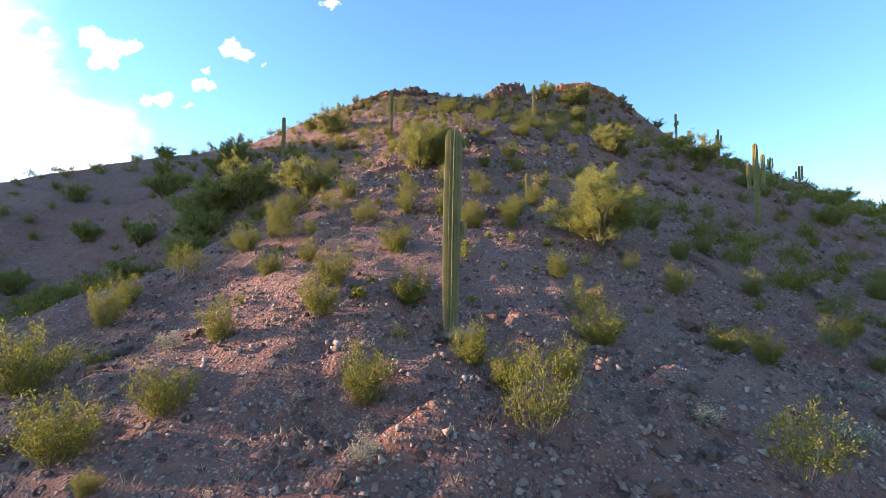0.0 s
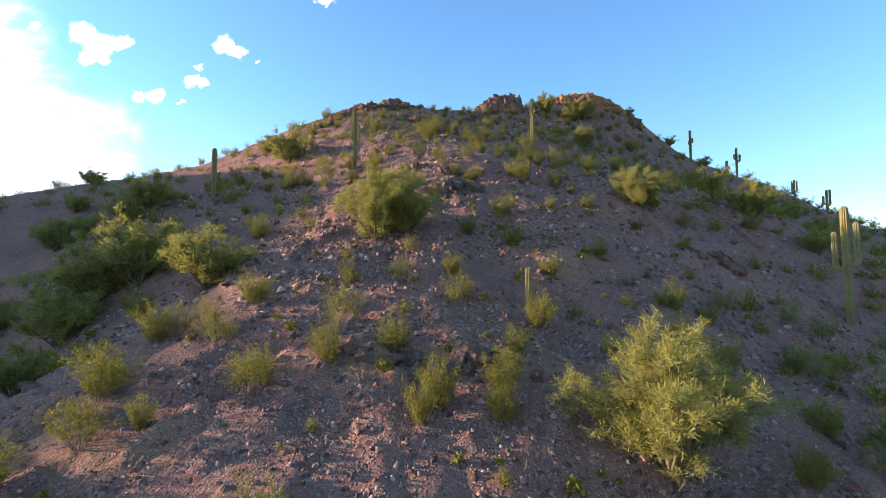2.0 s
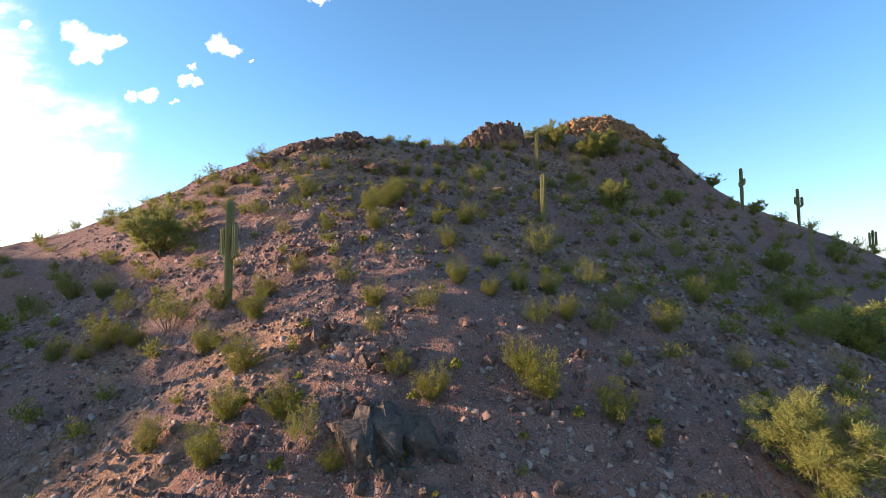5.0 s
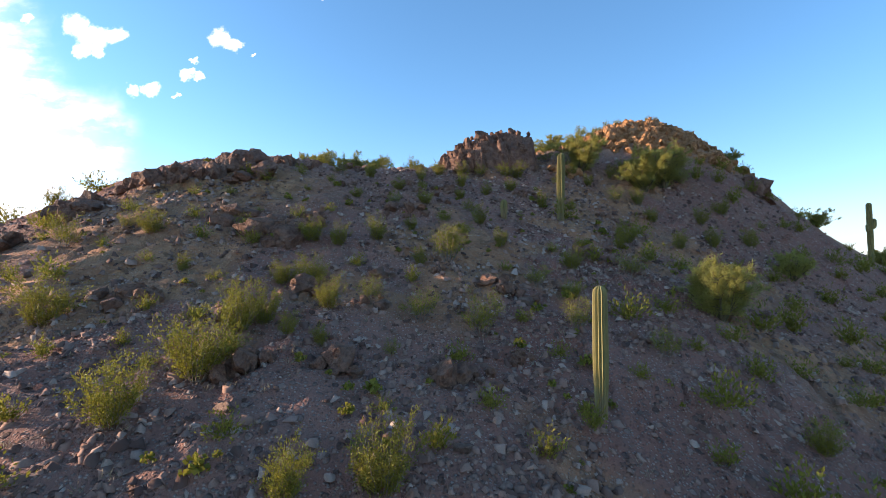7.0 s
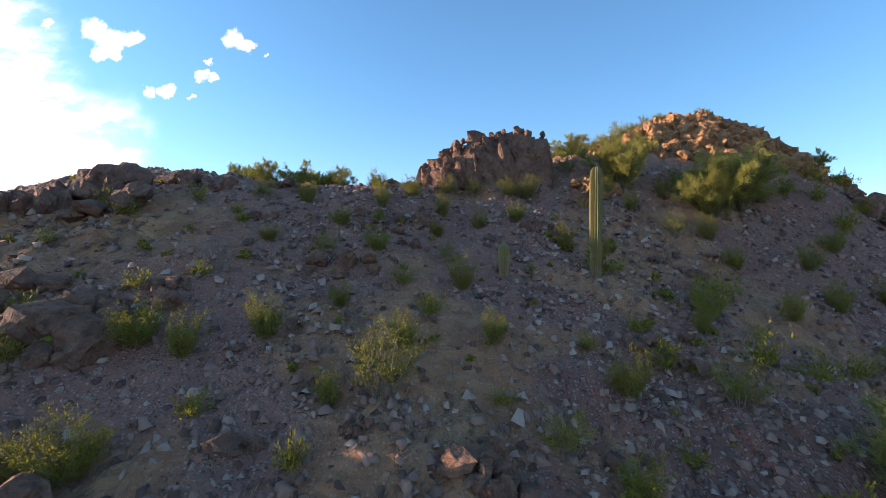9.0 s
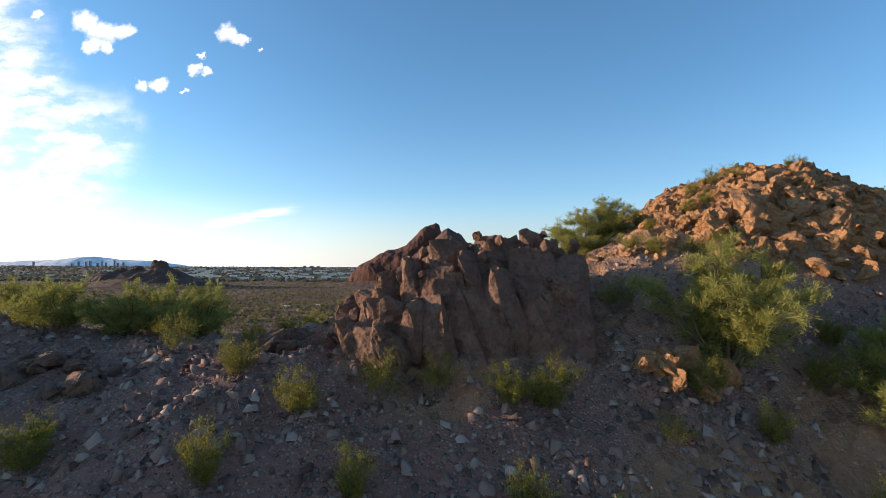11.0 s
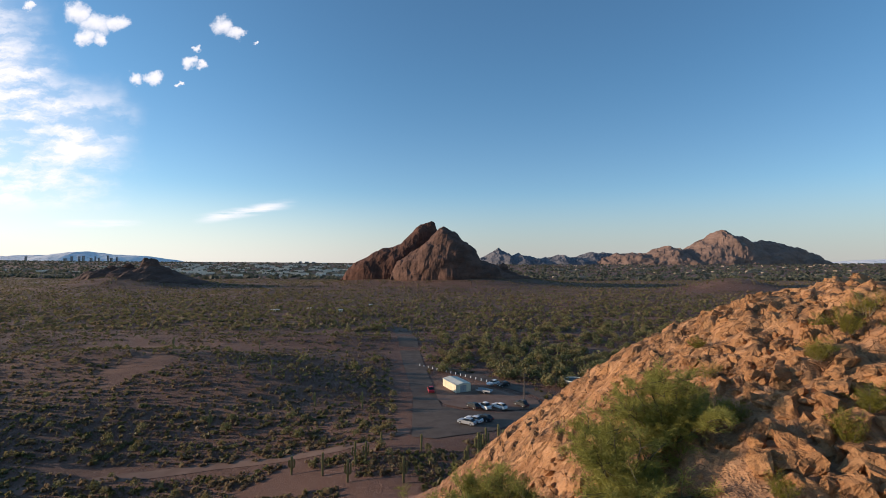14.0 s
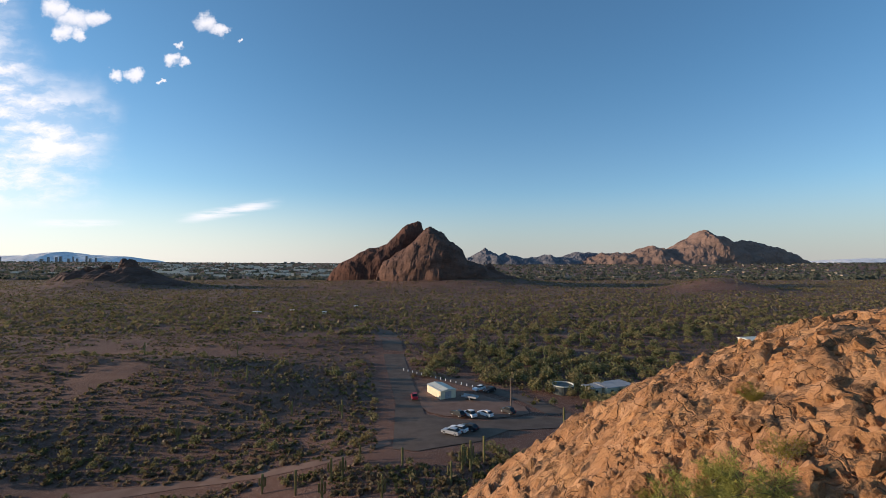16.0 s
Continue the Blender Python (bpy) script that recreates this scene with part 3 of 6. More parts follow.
def fin_top(x):
    """The jagged crest of the outcrop on the ridge."""
    return float(np.interp(x, [6.3, 7.0, 8.0, 8.4, 8.8, 9.4, 10.1, 11.4, 12.0, 12.5, 13.0, 13.6, 14.0],
                           [32.1, 32.6, 33.2, 33.4, 33.9, 34.2, 34.45, 34.55, 34.6, 34.8, 34.65, 34.0, 33.0]))


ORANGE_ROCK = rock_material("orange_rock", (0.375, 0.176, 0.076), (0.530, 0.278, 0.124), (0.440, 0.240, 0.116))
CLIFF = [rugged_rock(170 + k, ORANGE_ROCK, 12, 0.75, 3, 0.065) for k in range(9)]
SLABS = [rugged_rock(150 + k, ROCK, 14, 0.92, 3, 0.055) for k in range(8)]


def ridge_outcrop():
    rng = random.Random(5)
    pieces = []
    for dy, drop, start in ((-0.95, 1.10, 7.3), (-0.55, 0.55, 7.0), (-0.15, 0.15, 6.8), (0.3, 0.0, 6.6), (0.8, 0.0, 6.6), (1.3, 0.15, 6.8), (1.9, 0.5, 7.2)):
        x = start
        while x < 12.9:
            w = rng.uniform(0.45, 1.2)
            y = 75.8 + 0.10 * (x - 10) + dy + rng.uniform(-0.15, 0.15)
            top = fin_top(x + w / 2) + 0.06 - drop + rng.uniform(-0.20, 0.06)
            foot = tall(x, y) - 0.6
            h = max(0.8, (top - foot) * 1.16)
            pieces.append((x + w / 2, y, top - h * 0.46, w * 1.5, rng.uniform(0.6, 1.05), h, rng.uniform(-9, 5), rng.uniform(-20, -5), rng.uniform(-30, 30)))
            for _ in range(3):
                if rng.random() < 0.8:
                    s = rng.uniform(0.18, 0.55)
                    pieces.append((x + rng.uniform(0, w), y - rng.uniform(-0.25, 0.35), top - rng.uniform(-0.05, 0.7 * h), s, s * 0.8, s * rng.uniform(0.8, 1.5),
                                   rng.uniform(-14, 10), rng.uniform(-30, -4), rng.uniform(-35, 35)))
            x += w * 0.7
    crag("rock_outcrop", "jagged brown rock outcrop of upright slabs on the ridge", 10.3, 76.0, pieces, SLABS + CRAG[:5])


def scattered_crag(name, label, seed, cx, cy, rx, ry, count, low, high, meshes=CRAG, lift=0.1):
    rng = random.Random(seed)
    pieces = []
    for _ in range(count):
        a, r = rng.uniform(0, 2 * math.pi), math.sqrt(rng.random())
        x, y = cx + rx * r * math.cos(a), cy + ry * r * math.sin(a)
        s = rng.uniform(low, high) * (1.15 - 0.4 * r)
        pieces.append((x, y, tall(x, y) + s * lift, s * rng.uniform(0.8, 1.4), s * rng.uniform(0.7, 1.1), s * rng.uniform(0.7, 1.2),
                       rng.uniform(-25, 25), rng.uniform(-25, 25), rng.uniform(0, 360)))
    crag(name, label, cx, cy, pieces, meshes)


ridge_outcrop()
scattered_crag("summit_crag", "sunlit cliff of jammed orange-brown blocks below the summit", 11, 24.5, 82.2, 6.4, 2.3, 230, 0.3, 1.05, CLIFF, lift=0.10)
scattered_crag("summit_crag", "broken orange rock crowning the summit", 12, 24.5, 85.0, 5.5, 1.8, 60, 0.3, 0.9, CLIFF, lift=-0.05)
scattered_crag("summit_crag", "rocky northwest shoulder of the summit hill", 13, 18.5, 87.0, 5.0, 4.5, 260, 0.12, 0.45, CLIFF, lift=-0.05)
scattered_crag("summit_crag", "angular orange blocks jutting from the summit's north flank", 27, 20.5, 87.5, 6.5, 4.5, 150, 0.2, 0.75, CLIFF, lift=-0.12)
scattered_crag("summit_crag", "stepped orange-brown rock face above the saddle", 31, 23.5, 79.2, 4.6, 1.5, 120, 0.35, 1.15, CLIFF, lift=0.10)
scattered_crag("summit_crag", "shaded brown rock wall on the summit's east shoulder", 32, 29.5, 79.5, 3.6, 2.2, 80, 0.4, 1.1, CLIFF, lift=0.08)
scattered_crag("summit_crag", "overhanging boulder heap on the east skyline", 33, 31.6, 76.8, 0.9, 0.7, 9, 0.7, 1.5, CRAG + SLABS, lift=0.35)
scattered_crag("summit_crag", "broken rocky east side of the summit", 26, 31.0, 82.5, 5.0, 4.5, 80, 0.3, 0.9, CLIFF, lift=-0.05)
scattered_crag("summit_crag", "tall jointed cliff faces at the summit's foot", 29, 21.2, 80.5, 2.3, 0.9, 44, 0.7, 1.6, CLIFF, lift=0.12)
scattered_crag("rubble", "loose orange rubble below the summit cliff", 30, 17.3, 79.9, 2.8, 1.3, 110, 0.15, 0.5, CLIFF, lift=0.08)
scattered_crag("rocky_outcrop", "shaded brown rock knob on the west shoulder", 14, -6.0, 68.3, 2.6, 1.2, 22, 0.8, 1.6, lift=0.25)
scattered_crag("rocky_outcrop", "low brown rock ledge below the west shoulder", 15, -2.0, 63.3, 3.0, 0.9, 16, 0.6, 1.3, lift=0.1)
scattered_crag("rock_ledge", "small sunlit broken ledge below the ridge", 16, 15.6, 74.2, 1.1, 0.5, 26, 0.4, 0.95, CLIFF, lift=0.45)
scattered_crag("rock_ledge", "small brown broken ledge in the slope", 17, 19.7, 74.4, 0.6, 0.4, 6, 0.3, 0.7, lift=0.2)
scattered_crag("rock_ledge", "jointed grey-brown rock ledge in the slope", 18, 0.6, 22.2, 3.0, 0.55, 34, 0.35, 0.8, SLATE + CRAG[:4], lift=0.0)
def dark_slabs():
    """Tilted plates of one bed of rock, side by side."""
    rng = random.Random(19)
    pieces = []
    for k in range(6):
        x, y = 1.3 + 0.38 * k, 36.6 + 0.05 * k + rng.uniform(-0.08, 0.08)
        pieces.append((x, y, tall(x, y) + 0.02 - 0.025 * k, 0.95, 2.3 - 0.10 * k, 1.3 - 0.05 * k, rng.uniform(26, 34), rng.uniform(-10, -4), rng.uniform(30, 40)))
    for _ in range(9):
        x, y = rng.uniform(1.5, 4.0), rng.uniform(35.4, 36.4)
        s = rng.uniform(0.3, 0.55)
        pieces.append((x, y, tall(x, y) + 0.05, s, s, s * 0.8, rng.uniform(-20, 20), rng.uniform(-20, 20), rng.uniform(0, 360)))
    crag("rock_ledge", "dark slabby rock outcrop lying in the slope", 2.6, 36.5, pieces, SLATE)


dark_slabs()
scattered_crag("rock_ledge", "reddish broken rock low in the slope", 20, 16.0, 32.5, 1.6, 0.8, 18, 0.4, 0.9, lift=0.0)
scattered_crag("rock_ledge", "row of broken rocks along the ridge", 21, 4.7, 75.7, 1.6, 0.5, 12, 0.4, 0.9, lift=0.2)
scattered_crag("rock_ledge", "rubble below the ridge outcrop", 22, 5.8, 70.2, 2.0, 0.7, 16, 0.35, 0.8, lift=0.05)
scattered_crag("rock_ledge", "rubble in the upper slope", 23, 9.3, 60.0, 1.0, 0.5, 9, 0.3, 0.7, lift=0.15)
scattered_crag("rock_pile", "reddish stones heaped at the foot of the saguaro", 24, 0.0, 11.6, 0.55, 0.35, 12, 0.15, 0.36, LOOSE, lift=0.25)
scattered_crag("rock_ledge", "small sunlit crag high on the slope", 25, -9.5, 66.8, 2.5, 0.8, 18, 0.6, 1.3, lift=0.22)
for k, (x, y, rx, ry, count, low, high, lift, words) in enumerate((
        (-1.4, 62.4, 1.5, 0.5, 12, 0.7, 1.5, 0.15, "smooth-faced brown slab wall standing out of the slope"),
        (-6.2, 70.0, 1.6, 0.9, 14, 0.7, 1.6, 0.30, "blocky brown rock knob crowning the west shoulder"),
        (-11.3, 64.3, 1.8, 0.9, 16, 0.6, 1.4, 0.25, "jagged shaded rocks along the shoulder's skyline"),
        (-8.6, 67.6, 1.8, 0.8, 16, 0.5, 1.3, 0.25, "cracked brown blocks along the shoulder's skyline"),
        (-13.5, 61.5, 1.5, 0.8, 12, 0.5, 1.1, 0.25, "low broken rocks where the shoulder drops away"),
        (-3.2, 71.6, 1.6, 0.7, 12, 0.4, 1.0, 0.25, "weathered blocks on the ridge beside the knob"),
        (0.6, 73.6, 1.6, 0.6, 12, 0.35, 0.9, 0.25, "brown rocks breaking the ridge line"),
        (1.1, 54.5, 0.7, 0.4, 8, 0.4, 0.9, 0.25, "reddish boulders propped together on the slope"),
        (3.6, 55.1, 0.8, 0.4, 8, 0.35, 0.8, 0.20, "cluster of grey-brown boulders on the slope"),
        (1.2, 58.9, 0.6, 0.4, 6, 0.4, 0.9, 0.25, "pale brown boulder pair under a bush"),
        (7.1, 54.9, 1.1, 0.5, 10, 0.35, 0.9, 0.15, "dark broken ledge low in the slope"),
        (4.6, 66.6, 1.3, 0.5, 10, 0.35, 0.9, 0.15, "brown rock step in the upper slope"),
        (14.5, 64.5, 1.2, 0.5, 10, 0.3, 0.8, 0.15, "rubbly brown ledge in the shaded slope"),
        (-4.0, 57.5, 1.4, 0.6, 12, 0.4, 1.0, 0.15, "ragged ledge on the western slope"),
        (-3.6, 46.8, 1.2, 0.5, 10, 0.3, 0.8, 0.15, "reddish lumpy ledge beside the spur's saguaro"))):
    scattered_crag("rock_ledge", words, 110 + k, x, y, rx, ry, count, low, high, CRAG + SLABS[:4], lift=lift)
for k, (x, y, wide) in enumerate(((5.4, 69.2, 0.81), (12.0, 70.8, 0.79), (6.7, 68.4, 0.4), (7.0, 70.1, 0.41), (16.9, 69.9, 0.65), (0.7, 69.3, 0.63), (8.7, 60.3, 0.92), (4.1, 60.4, 0.43), (6.4, 60.8, 0.35), (18.0, 69.9, 0.73), (-1.0, 63.5, 0.64), (-1.1, 61.7, 1.04), (1.3, 54.9, 0.55), (9.0, 56.3, 0.52), (13.3, 57.9, 0.54), (0.2, 64.2, 0.67), (11.2, 56.5, 0.35), (2.2, 39.1, 1.12), (-0.8, 40.6, 1.02), (14.9, 41.7, 0.66), (1.3, 37.6, 0.5), (-1.8, 38.6, 0.62), (0.2, 34.7, 0.52), (8.8, 39.3, 0.66))):
    scattered_crag("rock_ledge", "broken brown rock cropping out of the slope", 60 + k, x, y, wide, wide * 0.5, 9, 0.25 * wide + 0.1, 0.6 * wide + 0.2, CRAG + SLABS[:3], lift=0.05)


def boulders():
    spots = [(4.56, 14.1, 0.45), (4.5, 7.9, 0.36), (4.0, 7.7, 0.28), (9.75, 38.6, 0.6), (13.1, 40.5, 0.8), (9.7, 59.5, 0.65), (9.0, 59.9, 0.75),
             (4.0, 60.3, 0.7), (9.6, 28.4, 0.55), (-0.4, 56.6, 0.7), (0.2, 56.3, 0.5), (6.6, 37.5, 0.5), (1.9, 36.4, 0.6), (-9.0, 36.0, 0.5), (7.6, 41.2, 0.45),
             (3.2, 6.9, 0.3), (-2.2, 6.9, 0.3), (15.1, 74.0, 0.5)]
    rng = random.Random(31)
    for _ in range(250):
        y = rng.uniform(5, 74)
        x = rng.gauss(5, 11)
        if -28 < x < 40:
            spots.append((x, y, 0.18 + 0.42 * rng.random() ** 2.2))
    for k, (x, y, s) in enumerate(spots):
        ob = new("boulder", LOOSE[k % len(LOOSE)] if k % 3 else CRAG[k % len(CRAG)])
        ob.matrix_basis = turned(x, y, tall(x, y) + s * 0.12, s * rng.uniform(0.8, 1.4), s * rng.uniform(0.8, 1.2), s * rng.uniform(0.6, 1.0),
                                 rng.uniform(-20, 20), rng.uniform(-20, 20), rng.uniform(0, 360))
        tagged(ob, "loose angular brown stone lying on the slope", "boulder", "boulders on the slope")


boulders()


def chips(x, y, s, rng, sunk=0.12, flat=0.75):
    """Sharp little blocks lying on the land at these places, of these sizes."""
    n = len(x)
    z = land(x, y) + s * sunk
    corner = np.array([[i, j, k] for k in (-1, 1) for j in (-1, 1) for i in (-1, 1)], float)
    v = corner[None] * (0.15 + 1.05 * rng.random((n, 8, 3)))
    ang = rng.random(n) * 6.283
    c, t = np.cos(ang)[:, None], np.sin(ang)[:, None]
    v[:, 4:, :2] *= 0.15 + 0.85 * rng.random((n, 1, 2))
    vx, vy = v[:, :, 0] * 1.3, v[:, :, 1]
    v = np.stack([vx * c - vy * t, vx * t + vy * c, v[:, :, 2] * flat + 0.5 * vx * (rng.random((n, 1)) - 0.5)], 2) * s[:, None, None]
    v += np.stack([x, y, z], 1)[:, None, :]
    quad = np.array([[4, 5, 7, 6], [0, 1, 5, 4], [2, 6, 7, 3], [0, 4, 6, 2], [1, 3, 7, 5]])
    return v.reshape(-1, 3), (quad[None] + (np.arange(n) * 8)[:, None, None]).reshape(-1, 4)


def stones():
    """The gravel and cobbles that cover the slope."""
    rng = np.random.default_rng(7)
    n = 62000
    y = 3 + 76 * rng.random(n) ** 1.15
    x = 4 + (y * 0.13 - 4) + rng.normal(0, 1, n) * (9 + 0.11 * y)
    s = 0.026 + (0.06 + 0.06 * step(15, 35, y)) * rng.random(n) ** 3.2
    # patches of coarse angular rubble
    k, m = 420, 17000
    cy = 6 + 68 * rng.random(k)
    cx = 4 + cy * 0.14 + rng.normal(0, 1, k) * 10
    which = rng.integers(0, k, m)
    x = np.concatenate([x, cx[which] + rng.normal(0, 0.8, m)])
    y = np.concatenate([y, cy[which] + rng.normal(0, 0.45, m)])
    s = np.concatenate([s, 0.022 + (0.08 + 0.06 * step(15, 35, cy[which])) * rng.random(m) ** 3.4])
    # talus below the ridge
    m = 13000
    x = np.concatenate([x, -10 + 42 * rng.random(m)])
    y = np.concatenate([y, 48 + 29 * rng.random(m)])
    s = np.concatenate([s, 0.03 + 0.14 * rng.random(m) ** 3.0])
    # broken stones of the western slope
    m = 12000
    x = np.concatenate([x, -26 + 26 * rng.random(m)])
    y = np.concatenate([y, 26 + 42 * rng.random(m)])
    s = np.concatenate([s, 0.03 + 0.13 * rng.random(m) ** 3.0])
    patch = rough(x, y, 4.0, 77) + 0.6 * rough(x, y, 1.3, 78)
    keep = (patch > -0.35) | (rng.random(len(x)) < 0.25)
    soup("stones", *chips(x[keep], y[keep], s[keep], rng), GRAVEL, "loose gravel and cobbles strewn over the slope", "stones")


def soup(name, verts, quads, mat, label, category, parent=None):
    """One object of countless small pieces."""
    me = quad_mesh(name, verts, quads, mat)
    ob = new(name, me)
    return tagged(ob, label, category, kind="stuff")


def quad_mesh(name, verts, quads, mat):
    me = bpy.data.meshes.new(name)
    quads = np.ascontiguousarray(quads, dtype=np.int32)
    me.vertices.add(len(verts))
    me.vertices.foreach_set("co", np.ascontiguousarray(verts, dtype=np.float32).ravel())
    me.loops.add(quads.size)
    me.loops.foreach_set("vertex_index", quads.ravel())
    me.polygons.add(len(quads))
    me.polygons.foreach_set("loop_start", np.arange(len(quads), dtype=np.int32) * 4)
    me.update(calc_edges=True)
    me.materials.append(mat)
    return me


def gravel_material():
    m, n = material("gravel")
    isle = n.add("ShaderNodeNewGeometry").outputs["Random Per Island"]
    pos = n.add("ShaderNodeNewGeometry").outputs["Position"]
    grain = n.noise(pos, 40.0, 3, 0.7)
    colour = n.mix(n.ramp(isle, 0.0, 0.55), (0.110, 0.058, 0.043), (0.300, 0.176, 0.128))
    colour = n.mix(n.ramp(isle, 0.72, 1.0), colour, (0.420, 0.300, 0.232))
    colour = n.mix(n.ramp(grain, 0.45, 0.8, (0.0, 0.5)), colour, (0.120, 0.085, 0.070))
    finish(n, colour, 0.9, grain, 0.5, 0.01)
    return m


GRAVEL = gravel_material()
stones()

# ---- plants: where they stand ----
# creosote bushes: place east, place north, height
CREOSOTE_FOOT = [(-10.1, 13.0, 1.25), (-10.4, 14.3, 0.91), (-5.7, 11.0, 0.98), (-8.8, 9.2, 1.51), (-6.2, 7.1, 1.19), (-5.2, 6.5, 0.36), (-5.2, 8.2,
    0.87), (-1.6, 8.6, 1.02), (-3.4, 11.5, 0.95), (-3.5, 13.5, 1.03), (-1.2, 13.3, 1.02), (-2.0, 16.8, 1.19), (-6.3, 15.5, 0.89), (-8.5, 18.5, 1.07),
    (-7.4, 19.7, 1.01), (-5.4, 16.9, 0.76), (-13.0, 29.7, 1.54), (-9.9, 16.5, 1.06), (-4.2, 22.0, 1.13), (-2.1, 24.1, 1.40), (-6.9, 24.4, 0.95), (0.6,
    9.9, 1.12), (1.5, 7.7, 1.44), (2.4, 9.2, 0.69), (1.3, 9.2, 0.81), (3.8, 12.7, 1.12), (3.8, 11.2, 1.13), (7.5, 12.2, 0.84), (7.9, 11.3, 0.78),
    (11.0, 12.9, 0.88), (13.3, 14.9, 0.84), (15.6, 17.9, 0.89)]
CREOSOTE_FOOT_2 = [(5.7, 7.4, 1.08), (3.7, 15.2, 0.87), (6.8, 16.6, 0.74), (7.7, 15.2, 0.96), (11.8, 17.4, 1.10), (13.1, 20.5, 1.17), (10.3, 19.7,
    1.00), (15.9, 20.5, 1.29), (20.1, 20.9, 1.31), (3.0, 21.0, 1.21), (1.2, 20.6, 1.32), (12.5, 13.1, 0.49)]
CREOSOTE_LOWER = [(-8.8, 24.5, 1.35), (-8.2, 24.7, 1.19), (-6.0, 23.4, 1.00), (-3.9, 21.1, 1.23), (-2.1, 22.2, 1.28), (-0.2, 23.0, 1.05), (0.8, 19.8,
    1.14), (2.8, 20.0, 0.97), (3.7, 22.8, 0.80), (-6.0, 26.1, 1.31), (-9.3, 34.3, 1.54), (-2.5, 27.0, 0.86), (-0.4, 26.8, 0.95), (-0.2, 29.3, 0.73),
    (2.0, 25.7, 1.28), (1.8, 27.7, 0.90), (4.8, 30.4, 1.29), (4.8, 24.6, 1.46), (6.1, 28.2, 0.92), (7.0, 23.7, 0.68), (9.8, 24.7, 1.01), (9.1, 23.1,
    0.98), (11.1, 24.1, 1.23), (10.9, 27.2, 1.08), (13.7, 28.5, 1.17), (12.4, 27.4, 0.77), (16.9, 28.7, 1.06), (14.4, 25.4, 1.05), (14.6, 24.8, 1.01),
    (12.6, 22.0, 1.03), (18.4, 28.7, 1.17), (9.0, 30.3, 1.16)]
CREOSOTE_LOWER_2 = [(4.7, 33.4, 1.35), (7.6, 34.3, 0.69), (10.0, 34.9, 0.70), (12.5, 33.9, 0.61), (16.1, 35.6, 1.15), (21.2, 37.0, 1.04), (2.7, 31.6,
    1.10), (-8.2, 21.3, 1.38), (-9.0, 22.5, 0.92), (-8.2, 20.6, 0.64), (-6.3, 20.2, 0.75)]
CREOSOTE_MIDDLE = [(-18.2, 49.0, 1.20), (-12.4, 43.1, 0.90), (-11.0, 42.8, 0.78), (-10.6, 43.4, 1.62), (-9.4, 43.4, 0.92), (-18.3, 51.0, 1.64),
    (-15.0, 49.1, 1.37), (-21.5, 51.6, 1.50), (-11.6, 46.0, 0.79), (-8.1, 43.8, 1.77), (-5.6, 41.9, 1.06), (-3.3, 39.9, 1.45), (-6.1, 44.1, 0.97),
    (-4.0, 42.7, 1.29), (-4.2, 44.2, 0.97), (-2.8, 38.0, 1.05), (-1.1, 37.8, 0.96), (-0.1, 36.5, 1.07), (0.8, 36.1, 0.68), (-2.7, 36.5, 1.21), (-4.9,
    37.6, 0.86), (1.0, 41.8, 0.85), (1.3, 40.1, 0.76), (2.2, 38.6, 0.77), (3.1, 41.0, 1.22), (3.4, 37.8, 0.96), (-0.5, 43.7, 1.19), (-3.1, 45.4,
    0.91), (-0.0, 48.9, 1.07), (-0.7, 52.2, 1.57), (0.1, 54.1, 1.87), (-2.8, 49.5, 0.78)]
CREOSOTE_MIDDLE_2 = [(-5.9, 56.3, 1.61), (-8.5, 53.8, 1.29), (-14.3, 57.2, 1.24), (-13.6, 58.9, 1.52), (-11.0, 59.3, 0.97), (-5.4, 49.9, 1.11), (-9.1,
    60.8, 1.38), (-14.2, 66.2, 1.33), (3.6, 50.9, 1.16), (5.3, 51.2, 1.51), (4.1, 47.2, 0.99), (6.2, 46.0, 0.80), (4.4, 43.1, 1.03), (5.7, 42.5,
    0.78), (7.0, 43.0, 1.14), (8.4, 43.6, 1.06), (7.2, 40.5, 1.18), (8.5, 41.3, 0.83), (9.7, 41.0, 1.21), (6.7, 37.8, 1.44), (6.3, 38.8, 1.04), (8.7,
    37.4, 1.01), (9.6, 36.9, 0.52), (12.4, 41.5, 1.26), (14.2, 40.0, 0.95), (9.0, 48.0, 2.06), (10.6, 44.9, 1.52), (10.9, 43.0, 1.37), (17.4, 55.1,
    1.16), (21.2, 51.2, 2.01), (26.5, 54.0, 1.86), (15.6, 44.8, 1.26)]
CREOSOTE_MIDDLE_3 = [(19.5, 53.5, 1.46), (19.4, 42.8, 1.35)]
CREOSOTE_UPPER = [(0.3, 56.1, 1.59), (0.9, 56.5, 1.01), (1.9, 55.8, 0.61), (0.4, 55.2, 0.47), (2.7, 57.5, 1.18), (1.5, 59.7, 1.22), (4.0, 58.0, 0.78),
    (5.8, 57.5, 0.98), (7.9, 57.3, 1.54), (11.3, 58.0, 1.01), (11.8, 60.3, 0.71), (10.6, 61.0, 0.83), (15.4, 63.1, 1.15), (12.6, 62.8, 0.95), (16.8,
    66.9, 1.08), (5.6, 61.5, 0.70), (6.8, 61.7, 1.59), (3.5, 63.1, 1.18), (1.9, 62.2, 1.11), (0.6, 62.5, 0.95), (5.0, 64.9, 0.66), (8.6, 66.3, 0.95),
    (9.4, 64.0, 0.83), (12.8, 69.7, 1.12), (5.6, 67.7, 0.77), (12.0, 73.5, 0.99), (16.9, 73.1, 0.81), (20.3, 75.6, 0.78), (23.6, 71.1, 1.17), (23.2,
    69.3, 1.08), (19.8, 71.9, 1.07), (14.0, 57.2, 0.81)]
